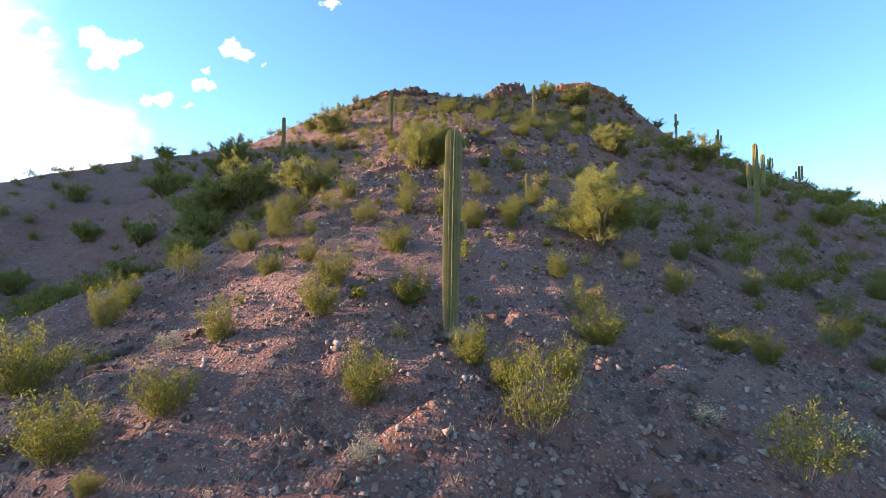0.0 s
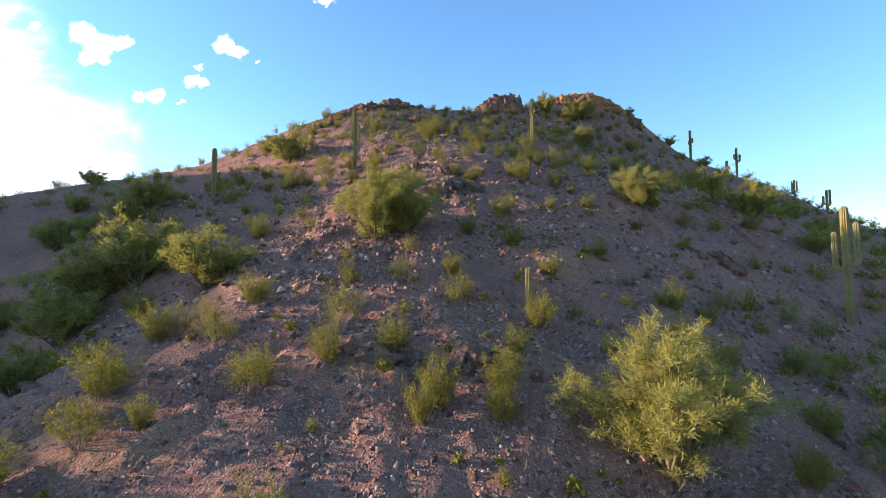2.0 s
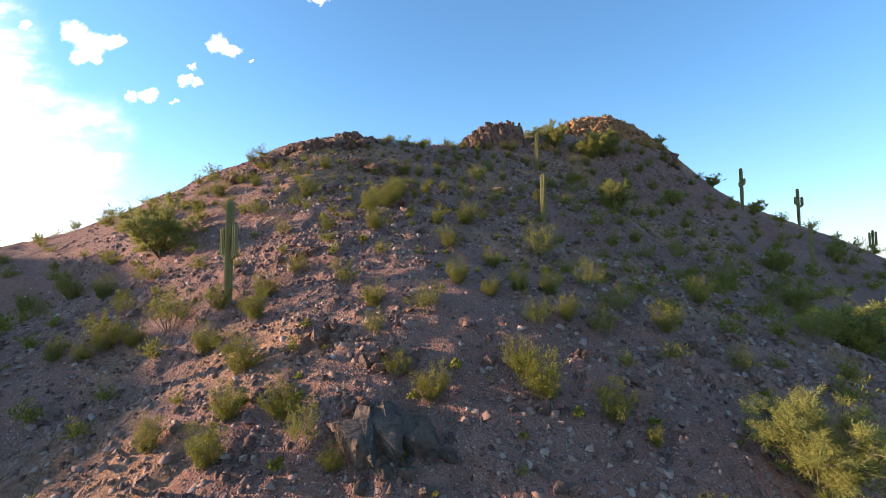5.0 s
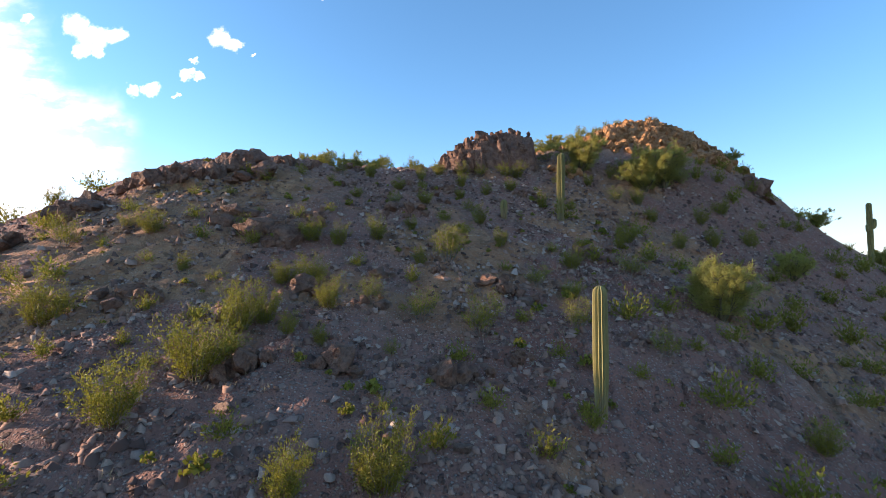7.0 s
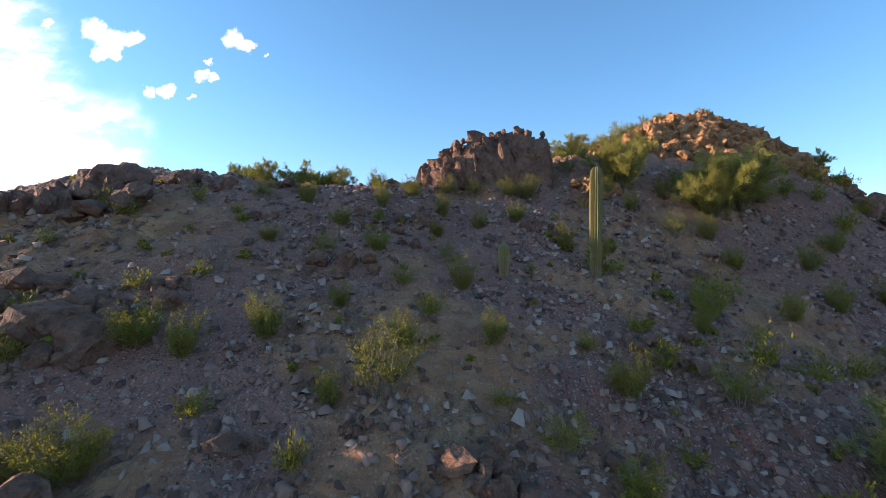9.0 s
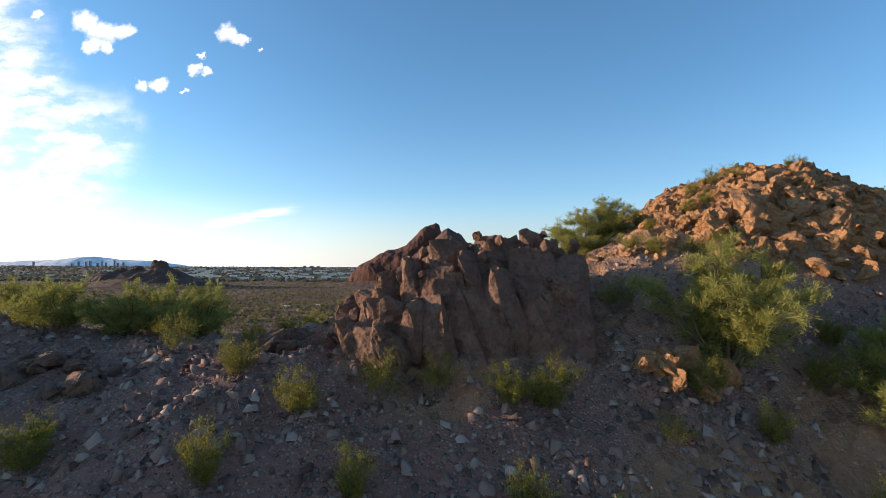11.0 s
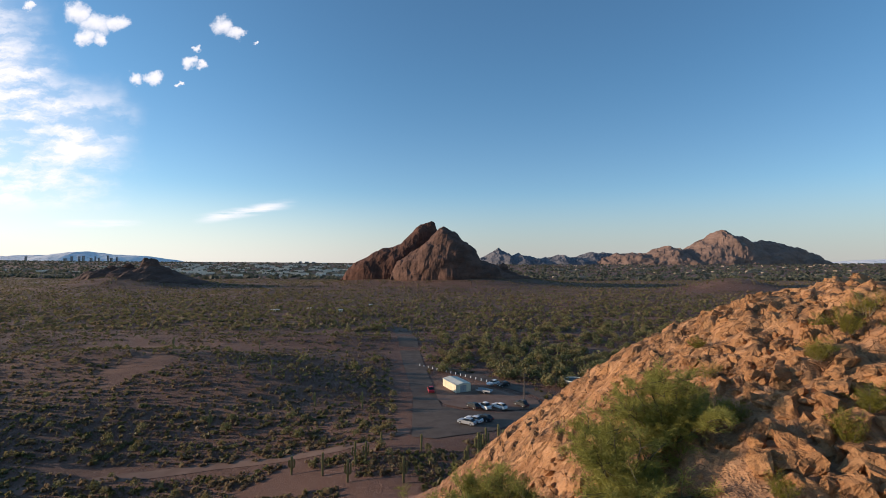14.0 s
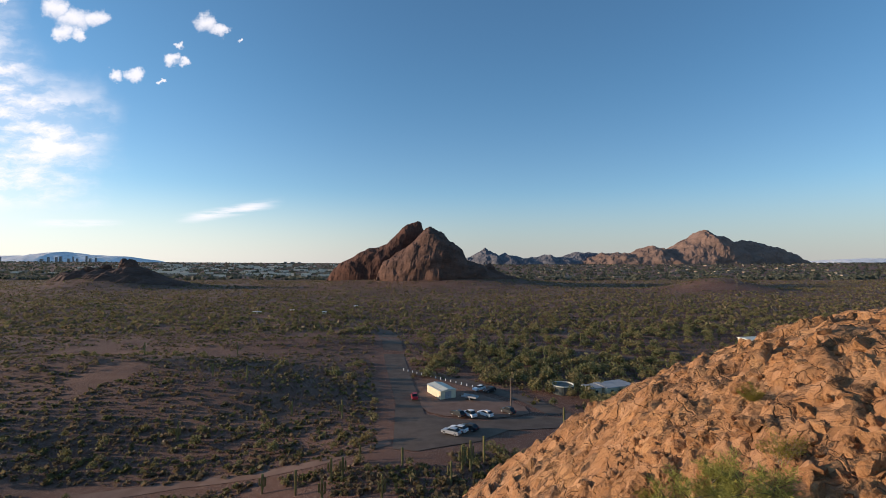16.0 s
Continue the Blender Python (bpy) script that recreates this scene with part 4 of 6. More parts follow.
CREOSOTE_UPPER_2 = [(2.9, 55.7, 0.60), (5.0, 55.7, 0.50), (-6.0, 61.5, 1.08), (-3.5, 59.6, 0.61), (0.4, 59.4, 0.85), (7.0, 63.3, 0.75), (16.0, 65.7,
    0.85), (20.0, 70.5, 0.81), (20.4, 67.8, 0.95), (26.3, 70.4, 1.06), (26.0, 72.6, 1.02), (-7.4, 62.0, 0.70)]
CREOSOTE_RIDGE = [(0.0, 71.1, 0.78), (1.9, 71.2, 0.92), (5.2, 71.2, 0.91), (6.4, 72.9, 0.83), (7.9, 71.4, 0.92), (8.1, 73.7, 0.97), (4.5, 73.8, 0.82),
    (2.4, 75.0, 0.90), (9.4, 74.0, 0.83), (11.1, 73.4, 0.79), (11.1, 71.4, 0.78), (14.6, 72.9, 0.60), (19.0, 74.4, 0.93), (14.7, 76.4, 0.88), (15.9,
    74.0, 0.91), (20.8, 73.4, 0.70), (18.3, 71.9, 0.95), (4.0, 68.9, 0.70), (7.7, 69.6, 0.65), (9.5, 70.7, 0.85), (17.1, 79.0, 0.83), (18.3, 79.1,
    0.70), (19.4, 79.1, 0.84), (16.9, 79.9, 0.60), (-2.0, 75.8, 1.05), (12.7, 80.1, 0.60), (6.3, 78.0, 0.88), (4.0, 78.7, 0.81), (24.2, 86.0, 0.90),
    (28.2, 86.2, 0.60), (16.6, 80.1, 0.70), (13.3, 80.5, 0.60)]
CREOSOTE_RIDGE_2 = [(14.7, 79.8, 0.60), (18.7, 78.8, 0.70), (20.1, 82.2, 0.90), (17.9, 81.3, 0.60), (4.0, 76.0, 0.80), (22.9, 85.2, 0.90), (27.2,
    85.8, 0.70), (30.8, 84.8, 0.70), (13.6, 81.0, 0.60), (3.9, 67.1, 0.69), (1.7, 67.6, 0.56), (8.1, 67.8, 0.66), (14.7, 69.9, 0.59)]
PALO_VERDES = [(6.5, 19.0, 3.10), (-2.1, 31.2, 3.35), (-0.8, 31.7, 3.20), (-9.6, 29.4, 2.90), (-15.4, 33.3, 3.53), (-17.7, 32.9, 3.16), (-18.0, 31.3, 3.44), (-20.0, 40.7,
    2.93), (-27.0, 41.3, 2.38), (22.5, 38.7, 2.57), (-14.1, 52.7, 3.51), (18.4, 61.2, 2.45), (13.6, 36.1, 2.50), (23.1, 45.0, 2.79), (16.9, 74.8,
    3.05), (22.8, 74.2, 2.95), (21.1, 73.6, 2.95), (0.0, 79.0, 2.20), (-2.0, 80.0, 2.10), (4.5, 80.5, 1.28), (6.5, 81.5, 1.20), (8.5, 82.5, 1.70),
    (10.5, 83.5, 1.80), (-0.4, 77.0, 1.85), (1.6, 77.4, 1.60), (-2.5, 76.8, 1.70), (-4.2, 77.6, 1.52)]
BRITTLEBUSHES = [(-7.0, 11.1, 0.64), (-1.2, 6.7, 0.50), (4.8, 8.6, 0.48), (10.0, 11.0, 0.34), (7.8, 8.8, 0.60), (0.3, 11.0, 0.55), (5.1, 21.2, 0.35)]
DRY_SHRUBS = [(-2.5, 8.6, 0.49), (-2.8, 6.8, 0.38), (-4.9, 7.9, 0.40), (0.6, 7.8, 0.58), (-4.8, 25.7, 0.59), (0.3, 21.6, 0.57), (8.6, 37.4, 0.93)]
CREOSOTE = (CREOSOTE_FOOT + CREOSOTE_FOOT_2 + CREOSOTE_LOWER + CREOSOTE_LOWER_2 + CREOSOTE_MIDDLE + CREOSOTE_MIDDLE_2 + CREOSOTE_MIDDLE_3 +
    CREOSOTE_UPPER + CREOSOTE_UPPER_2 + CREOSOTE_RIDGE + CREOSOTE_RIDGE_2)

# ---- plants ----
def leaf_quads(points, ways, length, width, rng):
    """A small diamond leaf at each point, along each way."""
    n = len(points)
    ways = ways / (np.linalg.norm(ways, axis=1, keepdims=True) + 1e-9)
    side = np.cross(ways, rng.normal(0, 1, (n, 3)))
    side /= np.linalg.norm(side, axis=1, keepdims=True) + 1e-9
    ln = (length * (0.6 + 0.8 * rng.random(n)))[:, None]
    wd = (width * (0.6 + 0.8 * rng.random(n)))[:, None]
    v = np.stack([points, points + ways * ln * 0.5 + side * wd, points + ways * ln, points + ways * ln * 0.5 - side * wd], 1)
    return v.reshape(-1, 3), np.arange(4 * n).reshape(n, 4)


def bush_meshes(seed, stems, spread, twigs, leaves, leaf, low=0.3, upright=0.5, tangle=0.06, leaf_mat=None, wood=None, thick=0.012):
    """Stems and foliage of a shrub 1 m tall."""
    rng = np.random.default_rng(seed)
    sticks, pts, ways = Heap(), [], []
    for s in range(stems):
        a = 2 * math.pi * (s + rng.uniform(-0.4, 0.4)) / stems
        reach = spread * math.sqrt(rng.uniform(0.02, 1))
        h = rng.uniform(0.45, 1.0) * (1 - 0.35 * (reach / max(spread, 0.01)) ** 2)
        tip = np.array([reach * math.cos(a), reach * math.sin(a), h])
        bend = np.array([tip[0] * rng.uniform(0.5, 0.75), tip[1] * rng.uniform(0.5, 0.75), h * rng.uniform(0.35, 0.5)])
        foot = np.array([0.07 * math.cos(a), 0.07 * math.sin(a), -0.05])
        ts = np.linspace(0, 1, 6)
        line = [(1 - t) ** 2 * foot + 2 * t * (1 - t) * bend + t * t * tip + rng.normal(0, 0.012, 3) * t for t in ts]
        sticks.add(*tube(line, [thick * (1 - 0.75 * t) for t in ts], 3))
        for w in range(twigs):
            t = rng.uniform(low, 1.0)
            p = (1 - t) ** 2 * foot + 2 * t * (1 - t) * bend + t * t * tip
            out = np.array([math.cos(a), math.sin(a), 0]) * rng.uniform(-0.3, 1.0) + rng.normal(0, 0.55, 3)
            out[2] = abs(out[2]) * 0.5 + upright
            out = out / np.linalg.norm(out) * rng.uniform(0.12, 0.28)
            if w % 3 == 0:
                sticks.add(*tube([p, p + out * 0.6, p + out], [thick * 0.4, thick * 0.3, thick * 0.15], 3))
            k = leaves
            u = rng.random(k)[:, None] ** 0.7
            q = p + out * u + rng.normal(0, tangle, (k, 3)) * (0.3 + u)
            pts.append(q)
            ways.append(out[None] / np.linalg.norm(out) * 0.9 + rng.normal(0, 0.55, (k, 3)))
    v, f = leaf_quads(np.concatenate(pts), np.concatenate(ways), leaf[0], leaf[1], rng)
    v[:, 2] = np.maximum(v[:, 2], 0.02)
    return sticks.mesh("stems", wood), quad_mesh("foliage", v, f, leaf_mat)


def tree_meshes(seed, limbs, spread, subs, twigs, leaves, leaf):
    """Limbs and feathery crown of a low desert tree 1 m tall, forking from the ground."""
    rng = np.random.default_rng(seed)
    sticks, pts, ways = Heap(), [], []
    for s in range(limbs):
        a = 2 * math.pi * (s + rng.uniform(-0.45, 0.45)) / limbs
        reach = spread * math.sqrt(rng.uniform(0.02, 1))
        h = rng.uniform(0.6, 0.92) * (1 - 0.45 * (reach / spread) ** 2)
        foot = np.array([0.03 * math.cos(a), 0.03 * math.sin(a), -0.04])
        tip = np.array([reach * math.cos(a), reach * math.sin(a), h])
        bend = np.array([tip[0] * rng.uniform(0.3, 0.7), tip[1] * rng.uniform(0.3, 0.7), h * rng.uniform(0.3, 0.6)])
        curve = [(1 - t) ** 2 * foot + 2 * t * (1 - t) * bend + t * t * tip + rng.normal(0, 0.018, 3) * t for t in np.linspace(0, 1, 7)]
        sticks.add(*tube(curve, [0.017 * (1 - 0.8 * t) for t in np.linspace(0, 1, 7)], 5))
        for b in range(subs):
            t = 1 - 0.8 * rng.random() ** 1.3
            k = min(int(t * 6), 5)
            p = curve[k] + (curve[k + 1] - curve[k]) * (t * 6 - k)
            out = np.array([math.cos(a), math.sin(a), 0.0]) * rng.uniform(-0.2, 0.9) + rng.normal(0, 0.6, 3)
            out[2] = out[2] * 0.5 + 0.35
            out = out / np.linalg.norm(out) * rng.uniform(0.12, 0.26)
            mid = p + out * 0.5 + rng.normal(0, 0.015, 3)
            sticks.add(*tube([p, mid, p + out], [0.006, 0.004, 0.002], 3))
            for w in range(twigs):
                u = rng.uniform(0.25, 1.0)
                q = p + out * u
                way = out / np.linalg.norm(out) * 0.6 + rng.normal(0, 0.6, 3)
                way[2] += 0.6
                way = way / np.linalg.norm(way) * rng.uniform(0.05, 0.12)
                c = rng.random(leaves)[:, None]
                pts.append(q + way * c + rng.normal(0, 0.014, (leaves, 3)))
                ways.append(way[None] * 8 + rng.normal(0, 0.45, (leaves, 3)))
    v, f = leaf_quads(np.concatenate(pts), np.concatenate(ways), leaf[0], leaf[1], rng)
    # exactly 1 m tall and about 1 m across
    up, out = 1 / np.quantile(v[:, 2], 0.997), 0.5 / np.quantile(np.hypot(v[:, 0], v[:, 1]), 0.96)
    v *= (out, out, up)
    v[:, 2] = np.maximum(v[:, 2], 0.02)
    sticks.verts = [(x * out, y * out, z * up) for x, y, z in sticks.verts]
    return sticks.mesh("limbs", BARK), quad_mesh("foliage", v, f, TREE_LEAF)


def shrub_kind(name, label, category, group, variants):
    """Builds each variant once, far below the others' copies, and returns a function that plants one."""
    first = {}

    def plant(x, y, h, wide, k, turn, tilt=0.0, text=""):
        stems, foliage = variants[k % len(variants)]
        m = pose(x, y, tall(x, y) - 0.03, tilt, tilt * 0.6, turn) @ Matrix.Diagonal((h * wide, h * wide, h, 1))
        key = k % len(variants)
        if key in first:
            ob = copy_thing(first[key], m @ Matrix.Diagonal((*(1 / v for v in first[key].scale), 1)))
        else:
            ob = thing(name, Matrix.Identity(4), label, category, group)
            part("branchwork", stems, ob, "bare grey-brown branches")
            if foliage is not None:
                part("foliage", foliage, ob)
            ob.matrix_basis = m
            first[key] = ob
        if text:
            tagged(ob, text)
        return ob

    return plant


def planter(plant, places, seed, wide):
    rng = random.Random(seed)
    for k, (x, y, h) in enumerate(places):
        plant(x, y, h, rng.uniform(*wide), rng.randrange(100), rng.uniform(0, 360), rng.uniform(-6, 6))


creosote_variants = [bush_meshes(400 + k, 20 + 2 * (k % 3), 0.46 + 0.05 * (k % 3), 9, 24, (0.046, 0.0078), 0.06, 0.9, 0.036, LEAF, WOOD, 0.006) for k in range(6)]
sparse_variants = [bush_meshes(450 + k, 16, 0.5, 8, 16, (0.050, 0.0085), 0.35, 0.6, 0.045, LEAF, WOOD, 0.010) for k in range(2)]
tree_variants = [tree_meshes(500 + k, 17 + k, 0.56, 12, 9, 26, (0.040, 0.0026)) for k in range(3)]
far_tree_variants = [tree_meshes(520 + k, 14 + k, 0.58, 10, 8, 14, (0.050, 0.0055)) for k in range(3)]
grey_variants = [bush_meshes(600 + k, 20, 0.55, 5, 8, (0.07, 0.022), 0.5, 0.4, 0.06, GREY_LEAF, WOOD, 0.010) for k in range(2)]
dry_variants = [(bush_meshes(700 + k, 16, 0.6, 6, 1, (0.02, 0.004), 0.3, 0.2, 0.05, WOOD, WOOD, 0.012)[0], None) for k in range(2)]

creosote = shrub_kind("creosote_bush", "yellow-green creosote bush on the stony slope", "bush", "creosote bushes", creosote_variants + sparse_variants)
palo_verde = shrub_kind("palo_verde_tree", "feathery yellow-green palo verde tree branching from the ground", "tree", "palo verde trees", tree_variants)
far_palo_verde = shrub_kind("palo_verde_tree", "olive-green palo verde tree on the hillside", "tree", "palo verde trees", far_tree_variants)
brittlebush = shrub_kind("brittlebush", "small pale grey brittlebush among the stones", "bush", "brittlebushes", grey_variants)
dry_shrub = shrub_kind("dry_shrub", "leafless bleached dry shrub on the slope", "dead shrub", "dry shrubs", dry_variants)

planter(creosote, [(x, y, (1.0 if y > 77.5 else 1.3 if h < 1.1 else 1.1) * h) for x, y, h in CREOSOTE], 1, (0.75, 1.05))
NEAR_TREES = [p for p in PALO_VERDES if -4 < p[0] < 24 and (p[1] < 20 or 28 < p[1] < 37 or 59 < p[1] < 76.5)]
planter(palo_verde, [(x, y, 1.06 * h) for x, y, h in NEAR_TREES], 2, (1.1, 1.3))
planter(far_palo_verde, [(x, y, (0.92 if y > 76 else 1.05) * h) for x, y, h in PALO_VERDES if (x, y, h) not in NEAR_TREES], 5, (1.2, 1.5))
for k, (x, y, h, wide) in enumerate(((15.7, 83.6, 2.1, 1.6), (17.2, 84.4, 2.0, 1.6), (12.6, 84.0, 2.2, 1.4), (10.6, 84.2, 2.6, 1.3), (8.0, 82.2, 1.7, 1.6))):
    palo_verde(x, y, h, wide, k, 70 * k, 4, "spreading yellow-green palo verde tree below the summit")
for k, (x, y, h) in enumerate(((21.5, 84.6, 0.7), (22.8, 86.0, 0.6), (19.6, 86.6, 0.7), (20.6, 88.8, 0.5), (17.6, 88.3, 0.6), (18.8, 84.2, 0.8), (23.6, 84.4, 0.6), (16.4, 86.0, 0.7), (21.0, 82.6, 0.7))):
    creosote(x, y, h, 1.2, 3 * k + 1, 47 * k, 4, "small yellow-green bush rooted in the summit rock")
planter(brittlebush, BRITTLEBUSHES, 3, (0.9, 1.2))
planter(dry_shrub, DRY_SHRUBS, 4, (1.0, 1.5))


def scrub(name, label, x, y, size, clumps, mat, seed, squash=0.75, lift=0.1, fine=1.0):
    rng = np.random.default_rng(seed)
    n = len(x)
    z = base(x, y)
    c = rng.normal(0, 1, (n, clumps, 3))
    c /= np.linalg.norm(c, axis=2, keepdims=True)
    c *= (0.35 + 0.65 * rng.random((n, clumps, 1)))
    c[:, :, 2] = np.abs(c[:, :, 2]) * squash * 1.3
    p = np.stack([x, y, z], 1)[:, None] + c * size[:, None, None] * 0.55 + np.array([0, 0, lift])
    a = rng.normal(0, 1, (n, clumps, 3))
    b = np.cross(a, rng.normal(0, 1, (n, clumps, 3)))
    a /= np.linalg.norm(a, axis=2, keepdims=True)
    b /= np.linalg.norm(b, axis=2, keepdims=True)
    s = size[:, None, None] * (0.16 + 0.16 * rng.random((n, clumps, 1))) * (24 / clumps) ** 0.35 * fine
    v = np.stack([p - a * s, p + b * s * 0.8, p + a * s, p - b * s * 0.8], 2).reshape(-1, 3)
    return soup(name, v, np.arange(len(v)).reshape(-1, 4), mat, label, "scrub")


def brush(name, label, spots, seed):
    """Many small-leaved bushes, each a fan of upright twigs set with leaves."""
    rng = np.random.default_rng(seed)
    n, twigs, leaves = len(spots), 34, 11
    h = spots[:, 2][:, None, None]
    foot = np.stack([spots[:, 0], spots[:, 1], land(spots[:, 0], spots[:, 1]) - 0.03], 1)[:, None]
    turn = rng.random((n, twigs)) * 6.283
    reach = 0.62 * np.sqrt(rng.random((n, twigs))) * (0.75 + 0.5 * rng.random((n, 1)))
    rise = (0.35 + 0.65 * rng.random((n, twigs))) * (1 - 0.5 * (reach / 0.62) ** 2)
    tip = np.stack([reach * np.cos(turn), reach * np.sin(turn), rise], 2) * h
    t = 0.25 + 0.75 * rng.random((n, twigs, leaves, 1))
    p = foot[:, :, None] + tip[:, :, None] * np.concatenate([t ** 1.3, t ** 1.3, t], 3) + rng.normal(0, 0.045, (n, twigs, leaves, 3)) * h[..., None]
    way = tip[:, :, None] / h[..., None] + rng.normal(0, 0.35, (n, twigs, leaves, 3)) + np.array([0, 0, 0.35])
    size = np.repeat(spots[:, 2], twigs * leaves)
    v, f = leaf_quads(p.reshape(-1, 3), way.reshape(-1, 3), 0.105 * size, 0.022 * size, rng)
    soup(name, v, f, LEAF, label, "brush")


def wild_bushes():
    """Bushes of the flanks to either side, where they stand thickly."""
    trees = [(-24.0, 34.0, 2.6), (-21.0, 40.0, 2.8), (-27.0, 44.0, 2.4), (-30.0, 36.0, 2.5), (-33.0, 50.0, 2.6), (-22.0, 30.0, 2.5), (-18.5, 58.0, 2.2),
             (28.0, 46.0, 2.6), (34.0, 52.0, 2.4), (31.0, 60.0, 2.6), (42.0, 60.0, 2.5), (36.0, 42.0, 2.3), (27.0, 68.0, 2.2), (45.0, 70.0, 2.4), (52.0, 58.0, 2.4),
             (38.0, 79.0, 2.0), (33.0, 82.0, 1.9), (44.0, 79.5, 2.0)]
    trees += [(24.5, 36.0, 2.2), (28.5, 33.0, 2.4), (26.0, 52.0, 2.6), (33.0, 46.0, 2.6), (30.0, 26.0, 2.3), (38.0, 36.0, 2.6),
              (-25.0, 50.0, 2.6), (-36.0, 42.0, 2.6), (-38.0, 58.0, 2.4), (-16.0, 27.0, 2.8), (-22.0, 25.0, 2.6), (-30.0, 30.0, 2.4)]
    planter(far_palo_verde, [(x, y, 0.8 * h) for x, y, h in trees], 79, (1.1, 1.4))

    # low bushes of the shaded east flank, the western hillside and the gaps of the slope
    rng = random.Random(84)
    taken = list(CREOSOTE) + list(PALO_VERDES)
    for name, lo_x, hi_x, lo_y, hi_y, count, apart, low_h, high_h, words in (
            ("shaded_brush", 13, 34, 12, 78, 210, 1.5, 0.7, 1.6, "dark green creosote brush on the hill's shaded flank"),
            ("flank_brush", 30, 66, 24, 80, 230, 1.9, 0.9, 1.9, "thick dark brush far down the eastern flank"),
            ("hillside_brush", -50, -11, 18, 76, 170, 2.2, 0.8, 1.7, "dull olive brush on the western hillside"),
            ("western_brush", -22, -5, 34, 64, 90, 1.6, 0.6, 1.3, "yellow-green brush on the stony western slope"),
            ("slope_brush", -10, 16, 40, 75, 90, 1.5, 0.4, 1.0, "low green brush in the stony upper slope"),
            ("slope_brush", -10, 14, 10, 42, 50, 1.7, 0.3, 0.8, "low green brush between the stones")):
        spots = []
        for _ in range(count * 6):
            x, y = rng.uniform(lo_x, hi_x), rng.uniform(lo_y, hi_y)
            if len(spots) < count and not (x < 25 and y > 70) and all((x - a) ** 2 + (y - b) ** 2 > apart * apart for a, b, _ in taken):
                spots.append((x, y, rng.uniform(low_h, high_h)))
                taken.append(spots[-1])
        brush(name, words, np.array(spots), rng.randrange(1000))

    # seedlings and low bushes between the large ones
    rng = np.random.default_rng(81)
    y = 12 + 60 * rng.random(520)
    x = 5 + 0.1 * y + rng.normal(0, 1, 520) * 11
    keep = rough(x, y, 6.0, 82) > -0.3
    scrub("low_scrub", "small green bushes and seedlings strewn over the slope", x[keep], y[keep], 0.16 + 0.36 * rng.random(keep.sum()) ** 1.6, 60, LEAF, 83, 0.9, 0.15, 0.8)


wild_bushes()


def dry_tufts():
    """Bleached grass and dead twigs between the stones."""
    rng = np.random.default_rng(33)
    n, blades = 5200, 8
    y = 4 + 72 * rng.random(n) ** 1.2
    x = 4 + y * 0.14 + rng.normal(0, 1, n) * (9 + 0.1 * y)
    keep = rough(x, y, 5.0, 34) + 0.5 * rough(x, y, 1.7, 35) > -0.2
    x, y = x[keep], y[keep]
    n = len(x)
    foot = np.repeat(np.stack([x, y, land(x, y) - 0.01], 1), blades, 0)
    foot[:, :2] += rng.normal(0, 0.06, (n * blades, 2))
    way = rng.normal(0, 0.7, (n * blades, 3))
    way[:, 2] = 0.5 + rng.random(n * blades)
    v, f = leaf_quads(foot, way, 0.19, 0.008, rng)
    soup("dry_grass", v, f, STRAW, "bleached dry grass tufts and dead twigs among the stones", "dry grass")


STRAW = leaf_material("straw", (0.200, 0.150, 0.090), (0.420, 0.340, 0.220), (0.300, 0.230, 0.140))
dry_tufts()

# ---- saguaros ----
def up_to(x, y, top):
    """Height of a plant whose tip reaches this level."""
    return top - tall(x, y) + 0.1


def ribbed(line, radii, ribs):
    """A ribbed column along a line of points, with a rounded tip."""
    heap = Heap()
    n = ribs * 2
    pts = [Vector(p) for p in line]
    rings = []
    side = None
    for i, p in enumerate(pts):
        d = (pts[min(i + 1, len(pts) - 1)] - pts[max(i - 1, 0)]).normalized()
        side = (side - d * side.dot(d)).normalized() if side else d.orthogonal().normalized()
        rings.append((p, side, d.cross(side), radii[i]))
    p, a, b, r = rings[-1]
    d = (pts[-1] - pts[-2]).normalized()
    for k in (25, 50, 70, 84):
        w = radians(k)
        rings.append((p + d * r * 1.1 * math.sin(w), a, b, r * math.cos(w)))
    verts, faces, slots = [], [], []
    for p, a, b, r in rings:
        for k in range(n):
            w = 2 * math.pi * k / n
            rr = r * (1.03 if k % 2 else 0.72)
            verts.append(p + (a * math.cos(w) + b * math.sin(w)) * rr)
    for i in range(len(rings) - 1):
        for k in range(n):
            q = (k + 1) % n
            faces.append((i * n + k, i * n + q, (i + 1) * n + q, (i + 1) * n + k))
    top = len(rings) - 1
    faces.append(tuple(top * n + k for k in range(n)))
    heap.add(verts, faces)
    return heap


def cactus_material():
    m, n = material("saguaro_skin")
    pos = n.add("ShaderNodeTexCoord").outputs["Object"]
    isle = n.add("ShaderNodeObjectInfo").outputs["Random"]
    f, g = n.noise(pos, 2.5, 5, 0.6), n.noise(pos, 60.0, 3, 0.6)
    z = n.add("ShaderNodeSeparateXYZ", Vector=pos).outputs[2]
    colour = n.mix(n.ramp(f, 0.3, 0.7), (0.195, 0.165, 0.064), (0.280, 0.236, 0.092))
    colour = n.mix(n.math("MULTIPLY", isle, 0.5), colour, (0.220, 0.200, 0.080))
    corky = n.math("MULTIPLY", n.ramp(n.math("ADD", z, n.math("MULTIPLY", f, 1.2)), 1.5, 0.5), 0.7)
    colour = n.mix(corky, colour, (0.270, 0.190, 0.115))
    colour = n.mix(n.ramp(g, 0.58, 0.78, (0.0, 0.45)), colour, (0.380, 0.340, 0.200))
    finish(n, colour, 0.75, g, 0.5, 0.01)
    return m


CACTUS = cactus_material()


